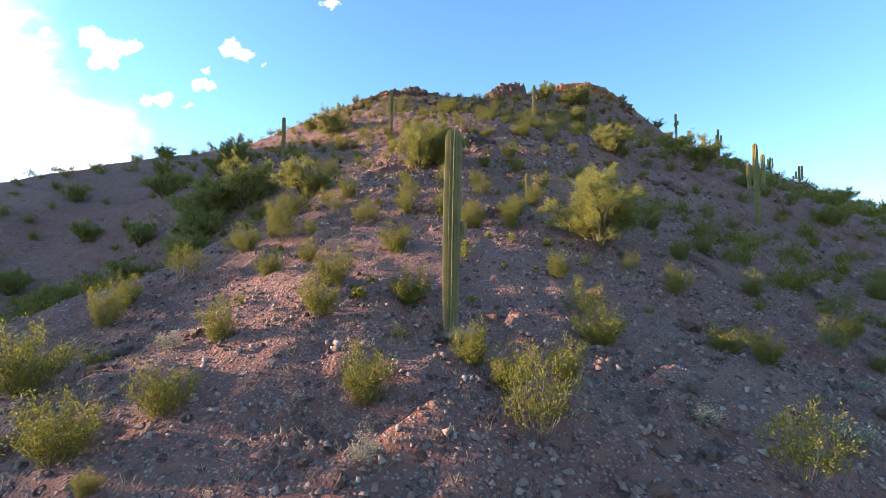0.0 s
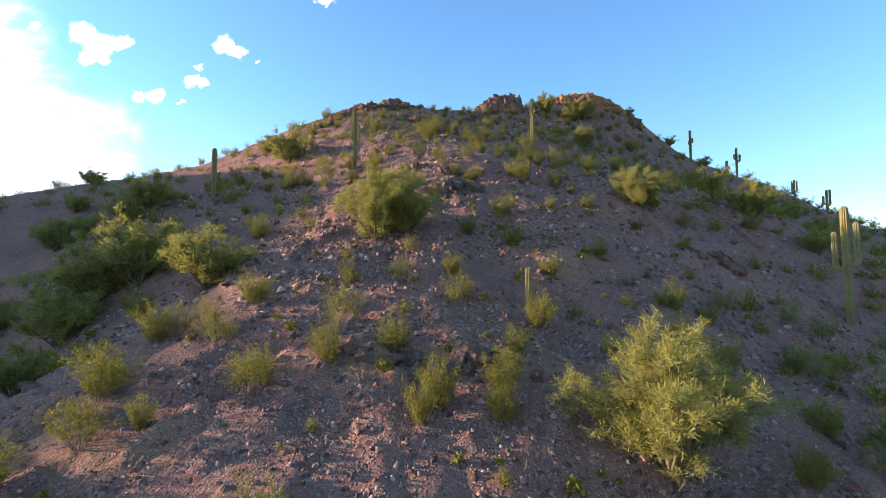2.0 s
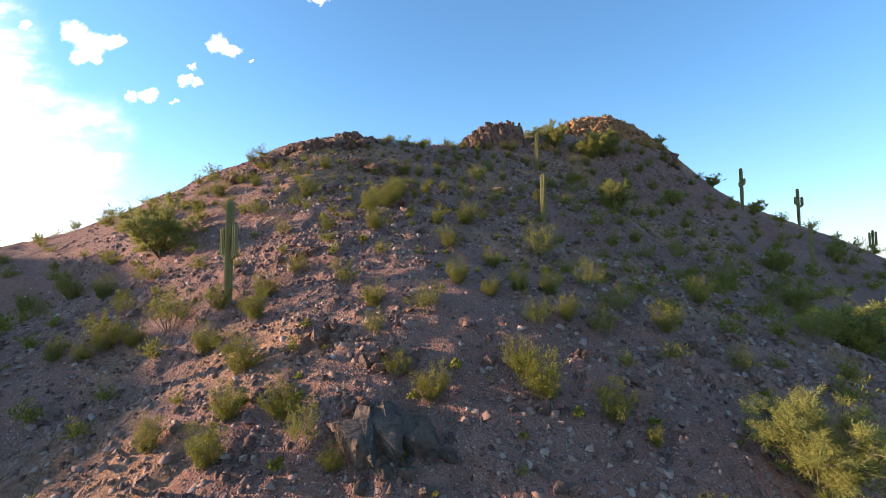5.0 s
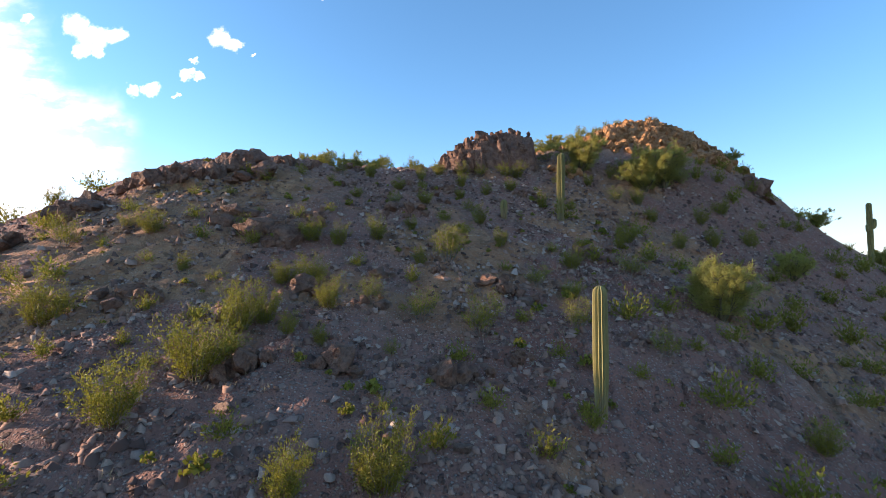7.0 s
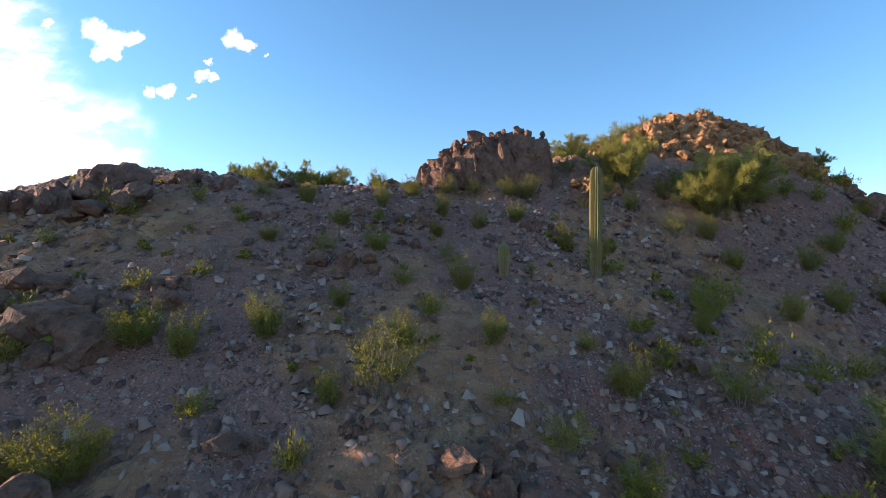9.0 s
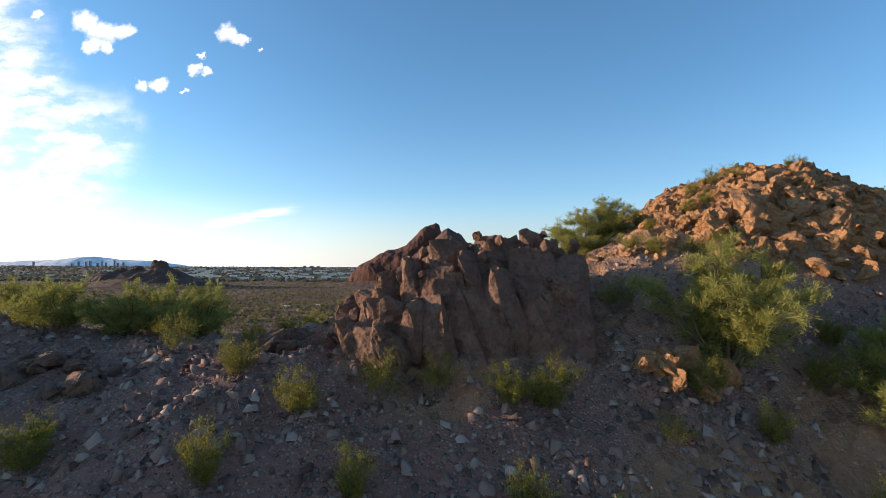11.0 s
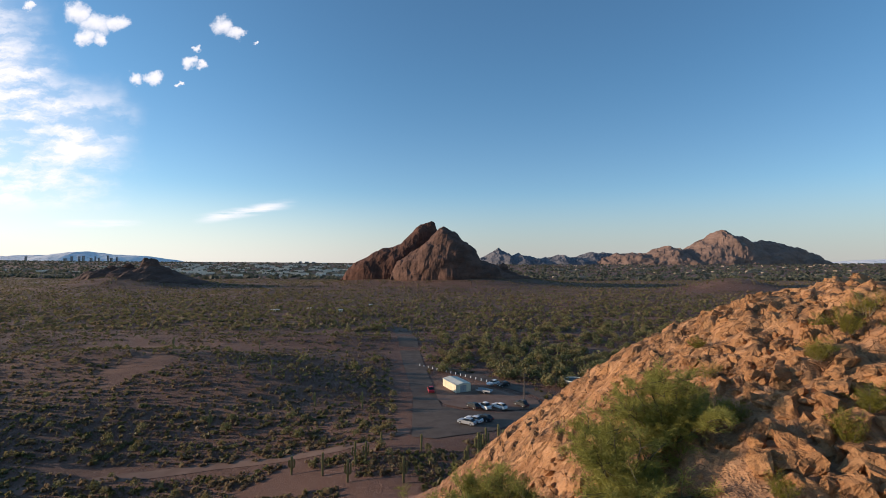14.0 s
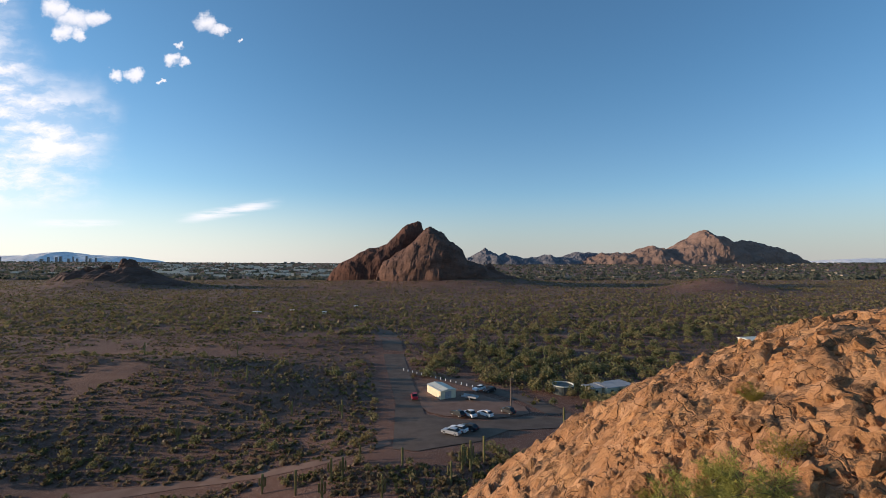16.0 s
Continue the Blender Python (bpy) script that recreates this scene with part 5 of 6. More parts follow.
def saguaro(x, y, h, r, label, arms=(), lean=(0.0, 0.0), ribs=13, sink=0.1):
    """arms: height of the elbow, compass turn, reach, height of the tip, radius."""
    top = thing("saguaro", pose(x, y, tall(x, y) - sink), label, "cactus", "saguaros")
    k = max(10, int(h * 5))
    hs = [(h - r) * i / k for i in range(k + 1)]
    line = [(lean[0] * (v / h) ** 1.4, lean[1] * (v / h) ** 1.4, v) for v in hs]
    swell = [r * (0.78 + 0.22 * min(1, v / (0.4 * h)) - 0.07 * max(0, (v - 0.8 * h) / (0.2 * h)) + 0.02 * math.sin(v * 2.3 + x)) for v in hs]
    part("trunk", ribbed(line, swell, ribs).mesh("trunk", CACTUS), top)
    for e, turn, reach, tip, ar in arms:
        c, s = math.cos(radians(turn)), math.sin(radians(turn))
        f = (e / h) ** 1.4
        pts = []
        for i in range(9):
            w = i / 8 * math.pi / 2
            pts.append((c * reach * math.sin(w) + lean[0] * f, s * reach * math.sin(w) + lean[1] * f, e + 0.6 * reach * (1 - math.cos(w))))
        z0 = pts[-1][2]
        m = max(3, int((tip - z0) * 5))
        pts += [(pts[8][0], pts[8][1], z0 + (tip - z0) * (i + 1) / m) for i in range(m)]
        rad = [ar * (0.7 + 0.3 * min(1, i / 5)) for i in range(len(pts))]
        part("arm", ribbed(pts, rad, 9).mesh("arm", CACTUS), top)
    return top


saguaro(0.05, 11.8, up_to(0.05, 11.8, 4.18), 0.235, "tall straight green saguaro with one stub arm", [(2.55, 10, 0.33, 2.95, 0.09)], (0.12, 0.25), 15)
saguaro(21.5, 30.75, up_to(21.5, 30.75, 9.5), 0.175, "large sunlit saguaro with upright arms", [(2.75, 138, 0.42, 4.55, 0.13), (2.95, -42, 0.42, 5.0, 0.13), (3.3, 48, 0.30, 5.6, 0.11)])
saguaro(-5.8, 44.2, up_to(-5.8, 44.2, 19.55), 0.18, "saguaro with two arms on the spur", [(2.3, 165, 0.34, 3.5, 0.125), (2.25, -25, 0.34, 3.65, 0.12)])
saguaro(10.8, 54.4, up_to(10.8, 54.4, 23.2), 0.20, "straight young saguaro with no arms", (), (0.05, 0.1), 14)
saguaro(13.5, 68.0, up_to(13.5, 68.0, 30.6), 0.225, "stout young saguaro near the ridge", (), (0.10, 0.0), 17)
saguaro(4.7, 26.0, up_to(4.7, 26.0, 6.3), 0.13, "small young saguaro among bushes")
saguaro(10.1, 67.3, 1.15, 0.20, "short barrel-shaped cactus in rubble", (), (0, 0), 14)
saguaro(-15.7, 41.3, up_to(-15.7, 41.3, 15.6), 0.18, "slim dark saguaro on the west flank")
saguaro(37.4, 64.0, 4.5, 0.17, "slim saguaro on the east flank")
saguaro(40.0, 76.5, up_to(40.0, 76.5, 29.05), 0.19, "dark saguaro with small arms on the skyline", [(3.3, 0, 0.35, 3.9, 0.15), (3.0, 200, 0.3, 3.5, 0.12)])
saguaro(48.8, 79.0, up_to(48.8, 79.0, 27.06), 0.18, "dark saguaro with arms on the skyline", [(2.6, 10, 0.6, 3.7, 0.16), (2.9, 190, 0.4, 3.7, 0.14)])
saguaro(61.8, 77.6, up_to(61.8, 77.6, 19.9), 0.18, "dark saguaro with an arm on the skyline", [(2.4, 170, 0.5, 3.6, 0.16), (2.2, 0, 0.5, 4.6, 0.16)])
saguaro(57.5, 78.5, 3.2, 0.13, "many-armed dark saguaro on the skyline", [(1.2, 0, 0.4, 2.9, 0.12), (1.2, 180, 0.4, 2.8, 0.12), (1.0, 90, 0.4, 2.6, 0.12)])
saguaro(70.0, 77.0, 4.6, 0.18, "tall dark saguaro far along the skyline", [(2.2, 180, 0.5, 3.4, 0.15)])
for px, py, ph, pa in ((-17.2, 157.0, 4.5, 2), (-10.5, 153.8, 5.5, 0), (-5.1, 156.2, 5.5, 1), (-3.3, 157.3, 4.8, 2), (-1.3, 163.9, 4.0, 0), (-5.0, 149.3, 5.0, 2),
                       (-10.3, 192.2, 6.0, 1), (17.8, 156.0, 6.0, 2), (19.3, 156.5, 7.0, 2), (22.1, 160.1, 6.5, 0), (15.6, 151.4, 5.0, 1), (4.8, 146.4, 5.5, 2),
                       (7.1, 159.5, 4.5, 0), (-23.6, 194.4, 5.0, 1), (-53.7, 214.7, 5.5, 1), (-46.4, 183.2, 5.0, 2), (-42.0, 211.1, 5.5, 0), (44.4, 184.4, 6.0, 0),
                       (60.0, 262.0, 7.0, 1), (88.0, 300.0, 7.0, 0), (-90.0, 240.0, 6.0, 1), (-70.0, 270.0, 6.0, 0)):
    saguaro(px, py, ph * 0.8, 0.22, ("slender distant saguaro on the plain", "distant saguaro with one arm on the plain", "distant saguaro with two arms on the plain")[pa],
            [(ph * 0.33, 180, 0.5, ph * 0.6, 0.16), (ph * 0.3, 0, 0.5, ph * 0.64, 0.16)][:pa], ribs=8)

# ---- the plain: road, car park, buildings ----
ASPHALT = plain_material("worn_asphalt", (0.105, 0.074, 0.056), (0.150, 0.110, 0.084), 0.25, 0.9)
DIRT = plain_material("packed_dirt", (0.190, 0.110, 0.078), (0.240, 0.148, 0.108), 0.3, 0.95)
CREAM = plain_material("cream_paint", (0.660, 0.570, 0.390), (0.740, 0.660, 0.480), 0.8, 0.7)
PALE_WALL = plain_material("sun_bleached_stucco", (0.720, 0.610, 0.480), (0.820, 0.720, 0.590), 0.05, 0.8)
TAN = plain_material("tan_stucco", (0.270, 0.215, 0.165), (0.360, 0.290, 0.225), 0.05, 0.8)
PALE_ROOF = plain_material("pale_metal_roof", (0.560, 0.550, 0.460), (0.660, 0.650, 0.560), 0.6, 0.5)
WHITE = plain_material("white_paint", (0.700, 0.700, 0.690), (0.800, 0.800, 0.790), 0.5, 0.5)
GREY_PAINT = plain_material("grey_paint", (0.300, 0.300, 0.300), (0.400, 0.390, 0.380), 0.5, 0.7)
DARK = plain_material("dark_rubber", (0.020, 0.020, 0.020), (0.040, 0.040, 0.040), 4.0, 0.85)
RED_PAINT = plain_material("red_paint", (0.480, 0.030, 0.045), (0.560, 0.045, 0.060), 2.0, 0.4)
SILVER = plain_material("silver_paint", (0.420, 0.430, 0.440), (0.500, 0.510, 0.520), 2.0, 0.35, 0.4)
BLACK_PAINT = plain_material("black_paint", (0.020, 0.021, 0.024), (0.035, 0.036, 0.040), 2.0, 0.3)
POLE_WOOD = plain_material("weathered_pole", (0.140, 0.100, 0.075), (0.220, 0.165, 0.125), 3.0)


def glass_material():
    m, n = material("tinted_glass")
    finish(n, (0.02, 0.025, 0.03), 0.08)
    return m


GLASS = glass_material()


def strip(name, mat, label, category, line, lift):
    """A road laid over the ground: points of its two edges."""
    verts, faces = [], []
    dense = []
    for (a, b), (c, d) in zip(line, line[1:]):
        k = max(1, int(math.dist(a, c) / 3))
        dense += [(Vector(a).lerp(Vector(c), i / k), Vector(b).lerp(Vector(d), i / k)) for i in range(k)]
    dense.append((Vector(line[-1][0]), Vector(line[-1][1])))
    for a, b in dense:
        for i in range(5):
            p = a.lerp(b, i / 4)
            verts.append((p.x, p.y, tall(p.x, p.y) + lift))
    for i in range(len(dense) - 1):
        for k in range(4):
            q = i * 5 + k
            faces.append((q, q + 1, q + 6, q + 5))
    ob = new(name, mesh_of(name, verts, faces, mat))
    return tagged(ob, label, category, kind="structure")


strip("road", ASPHALT, "straight worn asphalt road across the plain", "road",
      [((-52, 384), (-46, 376)), ((-34, 368), (-26, 360)), ((-21, 347), (-10, 346)), ((-17, 333), (-7, 337)), ((-5.4, 254), (2.8, 254.5)), ((2.4, 204), (9.6, 203.6)), ((3.8, 182), (10.8, 194)), ((4.5, 168.8), (15, 189))], 0.10)
strip("car_park", ASPHALT, "asphalt car park with a turning loop", "car park",
      [((4.5, 168.8), (3.6, 190)), ((9.5, 166.9), (11.3, 194)), ((16.5, 169.9), (16, 190.5)), ((22.7, 172.6), (25.8, 188)), ((30.2, 180.6), (38.2, 192.6)), ((42.2, 183.1), (46.3, 191)), ((50, 187), (49, 196))], 0.12)
strip("service_road", ASPHALT, "asphalt loop road behind the white shed", "road",
      [((1.8, 239.7), (6.3, 245)), ((11.7, 234), (17.7, 238.5)), ((21.1, 224.5), (28.6, 227)), ((31.2, 214), (36.8, 215.5)), ((38.4, 206), (44, 207)), ((43.3, 193), (49, 196))], 0.11)
strip("dirt_island", DIRT, "bare reddish dirt island inside the loop", "ground",
      [((9.8, 201), (8.6, 213)), ((11.6, 196), (10.4, 218)), ((16, 192.4), (20, 216)), ((25.8, 190), (28, 212)), ((34, 192), (34.5, 205)), ((38.2, 194.6), (38.4, 201))], 0.15)
strip("dirt_track", DIRT, "pale dirt track winding over the plain", "path",
      [((-75, 155), (-75, 158)), ((-56, 161), (-56, 164)), ((-35, 164), (-35, 167)), ((-20, 163.5), (-20, 166.5)), ((-10, 164.5), (-11, 167.5)), ((-2, 168), (-3, 171)), ((4, 172), (3, 175))], 0.07)
strip("dirt_road", DIRT, "curving dirt road among the scrub", "road",
      [((66, 290), (67, 295)), ((83.6, 277), (86, 282)), ((96.6, 265), (100, 270)), ((112, 252), (116, 257)), ((150, 236), (154, 241))], 0.14)


def box(heap, x0, x1, y0, y1, z0, z1, slot=0, inset=0.0):
    v = [(x0, y0, z0), (x1, y0, z0), (x1, y1, z0), (x0, y1, z0), (x0 + inset, y0 + inset, z1), (x1 - inset, y0 + inset, z1), (x1 - inset, y1 - inset, z1), (x0 + inset, y1 - inset, z1)]
    heap.add(v, [(0, 3, 2, 1), (4, 5, 6, 7), (0, 1, 5, 4), (1, 2, 6, 5), (2, 3, 7, 6), (3, 0, 4, 7)], slot)


def block_mesh(name, mat, *boxes):
    h = Heap()
    for b in boxes:
        box(h, *b)
    return h.mesh(name, mat)


def white_shed():
    x, y, turn = 15.2, 207.6, 26.6
    ob = thing("storage_shed", pose(x, y, tall(x, y) + 0.05, 0, 0, turn), "long cream storage shed with a pale low roof", "shed")
    part("wall", block_mesh("wall", CREAM, (0, 5.1, 0, 8.8, 0, 2.45)), ob)
    h = Heap()
    h.add([(-0.2, -0.25, 2.45), (5.3, -0.25, 2.45), (5.3, 9.05, 2.45), (-0.2, 9.05, 2.45), (2.55, -0.25, 2.95), (2.55, 9.05, 2.95)],
          [(0, 1, 4), (1, 2, 5, 4), (2, 3, 5), (3, 0, 4, 5), (0, 3, 2, 1)])
    roof = part("roof", h.mesh("roof", PALE_ROOF), ob, "pale green metal roof")
    for k in range(9):
        part("seam", block_mesh("seam", PALE_ROOF, (0.0, 5.1, 0.5 + k * 0.98, 0.56 + k * 0.98, 2.5, 2.62)), roof)
    for k in range(4):
        part("panel", block_mesh("panel", CREAM, (-0.03, 0.0, 0.6 + k * 2.05, 2.3 + k * 2.05, 0.3, 2.2)), ob)
    door = part("door", block_mesh("door", GREY_PAINT, (1.5, 3.6, -0.04, 0.0, 0.05, 2.15)), ob, "grey roll-up door")
    part("handle", block_mesh("handle", DARK, (2.5, 2.7, -0.08, -0.04, 0.9, 0.96)), door)


white_shed()


def wheel_mesh(r, w, mat):
    return_mesh = Heap()
    n = 14
    v = [(x, r * f * math.cos(2 * math.pi * k / n), r * f * math.sin(2 * math.pi * k / n)) for x, f in ((-w / 2, 0.9), (-w / 2 * 0.7, 1), (w / 2 * 0.7, 1), (w / 2, 0.9)) for k in range(n)]
    f = [(i * n + k, i * n + (k + 1) % n, (i + 1) * n + (k + 1) % n, (i + 1) * n + k) for i in range(3) for k in range(n)]
    return_mesh.add(v, f + [tuple(range(n))[::-1], tuple(3 * n + k for k in range(n))])
    return return_mesh.mesh("wheel", mat)


TYRE, RIM = wheel_mesh(0.34, 0.22, DARK), wheel_mesh(0.21, 0.235, SILVER)


def loft(name, mat, outline, half, taper):
    """A car body from its side outline (y along, z up): mirrored, drawn in towards the top."""
    n = len(outline)
    zs = [p[1] for p in outline]
    lo, hi = min(zs), max(zs)
    v = []
    for s in (-1, 1):
        for y, z in outline:
            v.append((s * (half - taper * ((z - lo) / (hi - lo)) ** 1.5), y, z))
    f = [tuple(range(n)), tuple(range(n, 2 * n))[::-1]] + [(k, k + n, (k + 1) % n + n, (k + 1) % n) for k in range(n)]
    bm = bmesh.new()
    vs = [bm.verts.new(p) for p in v]
    for face in f:
        bm.faces.new([vs[i] for i in face])
    bmesh.ops.recalc_face_normals(bm, faces=bm.faces[:])
    bmesh.ops.bevel(bm, geom=bm.edges[:], offset=0.05, segments=2, affect="EDGES")
    me = bpy.data.meshes.new(name)
    bm.to_mesh(me)
    bm.free()
    me.materials.append(mat)
    return me


def car(x, y, turn, paint, label, tall_one=False):
    ob = thing("car", pose(x, y, tall(x, y) + 0.22, 0, 0, turn), label, "car", "parked cars")
    k = 0.25 if tall_one else 0.0
    part("body", loft("body", paint, [(-2.2, 0.3), (2.2, 0.3), (2.25, 0.6), (2.1, 0.85), (1.1, 1.0), (-1.9, 1.02), (-2.2, 0.9), (-2.25, 0.6)], 0.9, 0.06), ob)
    part("window_band", loft("window_band", GLASS, [(0.95, 0.98), (0.25, 1.42 + k), (-1.35, 1.45 + k), (-1.95 + k, 1.0)], 0.80, 0.15), ob, "dark tinted windows")
    part("roof", loft("roof", paint, [(0.2, 1.41 + k), (0.1, 1.48 + k), (-1.3, 1.50 + k), (-1.4, 1.43 + k)], 0.66, 0.04), ob)
    for sx in (-1, 1):
        for sy in (-1.35, 1.4):
            w = part("wheel", TYRE, ob, at=pose(0.82 * sx, sy, 0.34))
            part("rim", RIM, w)
        part("headlight", block_mesh("headlight", WHITE, (0.55 * sx - 0.16, 0.55 * sx + 0.16, 2.2, 2.27, 0.62, 0.76)), ob)
        part("tail_light", block_mesh("tail_light", RED_PAINT, (0.62 * sx - 0.12, 0.62 * sx + 0.12, -2.27, -2.2, 0.66, 0.84)), ob)


car(16.9, 177.2, 58, SILVER, "silver car in the car park")
car(18.6, 179.2, 56, WHITE, "white car beside another in the car park")
car(21.2, 180.6, 52, BLACK_PAINT, "dark car in the car park")
car(22.3, 192.0, 32, WHITE, "white pickup at the island's edge", True)
car(26.4, 192.2, 40, WHITE, "white car at the island's edge")
car(19.4, 192.4, 35, BLACK_PAINT, "dark car at the island's edge")
car(32.7, 194.8, 35, BLACK_PAINT, "dark van by the utility pole", True)
car(27.5, 217.2, 130, WHITE, "white car beyond the shed")
car(30.6, 215.6, 130, BLACK_PAINT, "black car beyond the shed")
car(7.6, 208.2, 8, RED_PAINT, "red pickup beside the shed", True)


def trailer(x, y, turn):
    ob = thing("flatbed_trailer", pose(x, y, tall(x, y) + 0.28, 0, 0, turn), "grey flatbed trailer on the dirt island", "trailer")
    part("bed", block_mesh("bed", GREY_PAINT, (-1.1, 1.1, -2.4, 2.4, 0.6, 0.75), (-1.1, -1.0, -2.4, 2.4, 0.75, 1.1), (1.0, 1.1, -2.4, 2.4, 0.75, 1.1)), ob)
    part("tow_bar", block_mesh("tow_bar", DARK, (-0.06, 0.06, 2.4, 3.6, 0.55, 0.67)), ob)
    for sx in (-1, 1):
        w = part("wheel", TYRE, ob, at=pose(1.0 * sx, -0.4, 0.34))
        part("rim", RIM, w)


trailer(23.8, 208.0, 60)


def utility_pole(x, y, h):
    ob = thing("utility_pole", pose(x, y, tall(x, y)), "tall weathered wooden utility pole", "pole")
    part("shaft", Heap_tube([(0, 0, -0.3), (0, 0, h * 0.5), (0, 0, h)], [0.16, 0.14, 0.11], POLE_WOOD, 8), ob)
    part("crossarm", block_mesh("crossarm", POLE_WOOD, (-0.9, 0.9, -0.06, 0.06, h - 0.7, h - 0.55)), ob)


def Heap_tube(points, radii, mat, sides):
    h = Heap()
    h.add(*tube(points, radii, sides))
    return h.mesh("tube", mat)


utility_pole(34.7, 201.4, 8.0)


TANK_PAINT = plain_material("dark_olive_paint", (0.055, 0.065, 0.060), (0.095, 0.105, 0.095), 0.8, 0.6)


def water_tank(x, y, r, h):
    ob = thing("water_tank", pose(x, y, tall(x, y)), "round dark water tank with a pale rim", "water tank")
    n = 32
    ring = [(math.cos(2 * math.pi * k / n), math.sin(2 * math.pi * k / n)) for k in range(n)]
    heap = Heap()
    heap.add([(r * c, r * s, z) for z in (-0.3, h) for c, s in ring], [(k, (k + 1) % n, n + (k + 1) % n, n + k) for k in range(n)])
    part("wall", heap.mesh("wall", TANK_PAINT), ob, "dark olive side")
    heap = Heap()
    heap.add([(f * c, f * s, z) for f, z in ((r * 0.97, h - 0.25), (r * 0.02, h - 0.1)) for c, s in ring], [(k, (k + 1) % n, n + (k + 1) % n, n + k) for k in range(n)])
    part("lid", heap.mesh("lid", TANK_PAINT), ob, "dark sunken lid")
    heap = Heap()
    heap.add([(f * c, f * s, z) for f, z in ((r * 1.03, h - 0.15), (r * 1.03, h + 0.12), (r * 0.96, h + 0.12), (r * 0.96, h - 0.25)) for c, s in ring],
             [(i * n + k, i * n + (k + 1) % n, (i + 1) * n + (k + 1) % n, (i + 1) * n + k) for i in range(3) for k in range(n)])
    part("rim", heap.mesh("rim", PALE_ROOF), ob)


water_tank(53.2, 214.5, 3.3, 2.6)


def low_building(x, y, turn, w, d, h, label, roof=PALE_ROOF):
    ob = thing("building", pose(x, y, tall(x, y) - 0.2, 0, 0, turn), label, "building")
    part("wall", block_mesh("wall", CREAM, (-w / 2, w / 2, -d / 2, d / 2, 0, h)), ob)
    part("roof", block_mesh("roof", roof, (-w / 2 - 0.3, w / 2 + 0.3, -d / 2 - 0.3, d / 2 + 0.3, h, h + 0.3)), ob, "flat pale roof")
    k = int(w // 3)
    for i in range(k):
        cx = -w / 2 + (i + 0.5) * w / k
        f = part("window", block_mesh("window", GREY_PAINT, (cx - 0.6, cx + 0.6, -d / 2 - 0.06, -d / 2, h * 0.35, h * 0.8)), ob)
        part("pane", block_mesh("pane", GLASS, (cx - 0.5, cx + 0.5, -d / 2 - 0.09, -d / 2 - 0.06, h * 0.38, h * 0.77)), f)


low_building(69.0, 214.0, 20, 10, 6, 2.8, "low pale building with a flat roof among trees", GREY_PAINT)
low_building(61.5, 212.0, 20, 4, 4, 2.6, "small pale outbuilding beside the tank", GREY_PAINT)
low_building(172.0, 292.0, 10, 12, 8, 3.5, "low tan building far off among trees")


def posts():
    first = None
    for i in range(15):
        t = i / 14
        x, y = 2.4 + 23.4 * t, 243.6 - 22.6 * t
        m = pose(x, y, tall(x, y))
        if first is None:
            first = thing("bollard", m, "short white bollard along the loop road", "bollard", "bollards")
            part("post", Heap_tube([(0, 0, -0.1), (0, 0, 0.75)], [0.14, 0.14], WHITE, 8), first)
            part("cap", Heap_tube([(0, 0, 0.75), (0, 0, 0.85)], [0.17, 0.10], WHITE, 8), first)
        else:
            copy_thing(first, m)
    # Small blocks added for unidentified bright dots far out on the plain.
    for x, y in ((-130.1, 442.3), (-126.1, 441.3), (-102.8, 451.3), (-72.4, 435.6), (-57.0, 491.7)):
        low_building(x, y, 0, 3.0, 2.0, 1.8, "tiny white block standing for a bright dot far across the plain", WHITE)


posts()

# ---- red buttes and far mountains ----
def butte(name, label, mat, across, crest, north, depth, foot, seed, lumps, sharp=0.62, slant=0.0, knobbly=0.15):
    """A rounded rock hill: a crest line given across the view, a body bulging to both sides of it."""
    na, nb = 200, 50
    verts, faces = [], []
    xs = np.linspace(across[0], across[-1], na)
    tops = np.interp(xs, across, crest)
    for i, (x, top) in enumerate(zip(xs, tops)):
        f = (x - across[0]) / (across[-1] - across[0])
        dep = depth * math.sin(math.pi * min(max(f, 0.03), 0.97)) ** 0.5
        for j in range(nb + 1):
            b = math.pi * j / nb
            z = foot + max(top - foot, 0.5) * math.sin(b) ** sharp
            p = Vector((x, north + slant * (x - (across[0] + across[-1]) / 2) - dep * math.cos(b), z - (8 if j in (0, nb) else 0)))
            q = p / lumps
            d = noise.fractal(q + Vector((seed, 0, 0)), 0.9, 2.1, 5) * lumps * knobbly
            n = Vector((0.25, -math.cos(b), math.sin(b)))
            p += n * d * min(1.0, (z - foot) / (0.12 * lumps) + 0.2) * (0.35 if j == nb // 2 else 1)
            verts.append(p)
    for i in range(na - 1):
        for j in range(nb):
            a = i * (nb + 1) + j
            faces.append((a, a + 1, a + nb + 2, a + nb + 1))
    ob = new(name, mesh_of(name, verts, faces, mat))
    return tagged(ob, label, "mountain" if lumps > 100 else "butte")


def big_rock_material(name, dark, light, scale):
    m, n = material(name)
    pos = n.add("ShaderNodeNewGeometry").outputs["Position"]
    xyz = n.add("ShaderNodeSeparateXYZ", Vector=pos)
    flat = n.add("ShaderNodeMapping", Vector=pos)
    flat.inputs["Scale"].default_value = (0.6, 0.6, 1.5)
    a, b = n.noise(flat.outputs[0], scale, 6, 0.62), n.noise(pos, scale * 7, 5, 0.65)
    colour = n.mix(n.ramp(a, 0.32, 0.68), dark, light)
    colour = n.mix(n.ramp(b, 0.50, 0.72, (0.0, 0.65)), colour, tuple(c * 0.45 for c in dark))
    finish(n, colour, 0.95, n.math("ADD", a, n.math("MULTIPLY", b, 0.5)), 0.9, 0.6 / scale * 0.05)
    return m


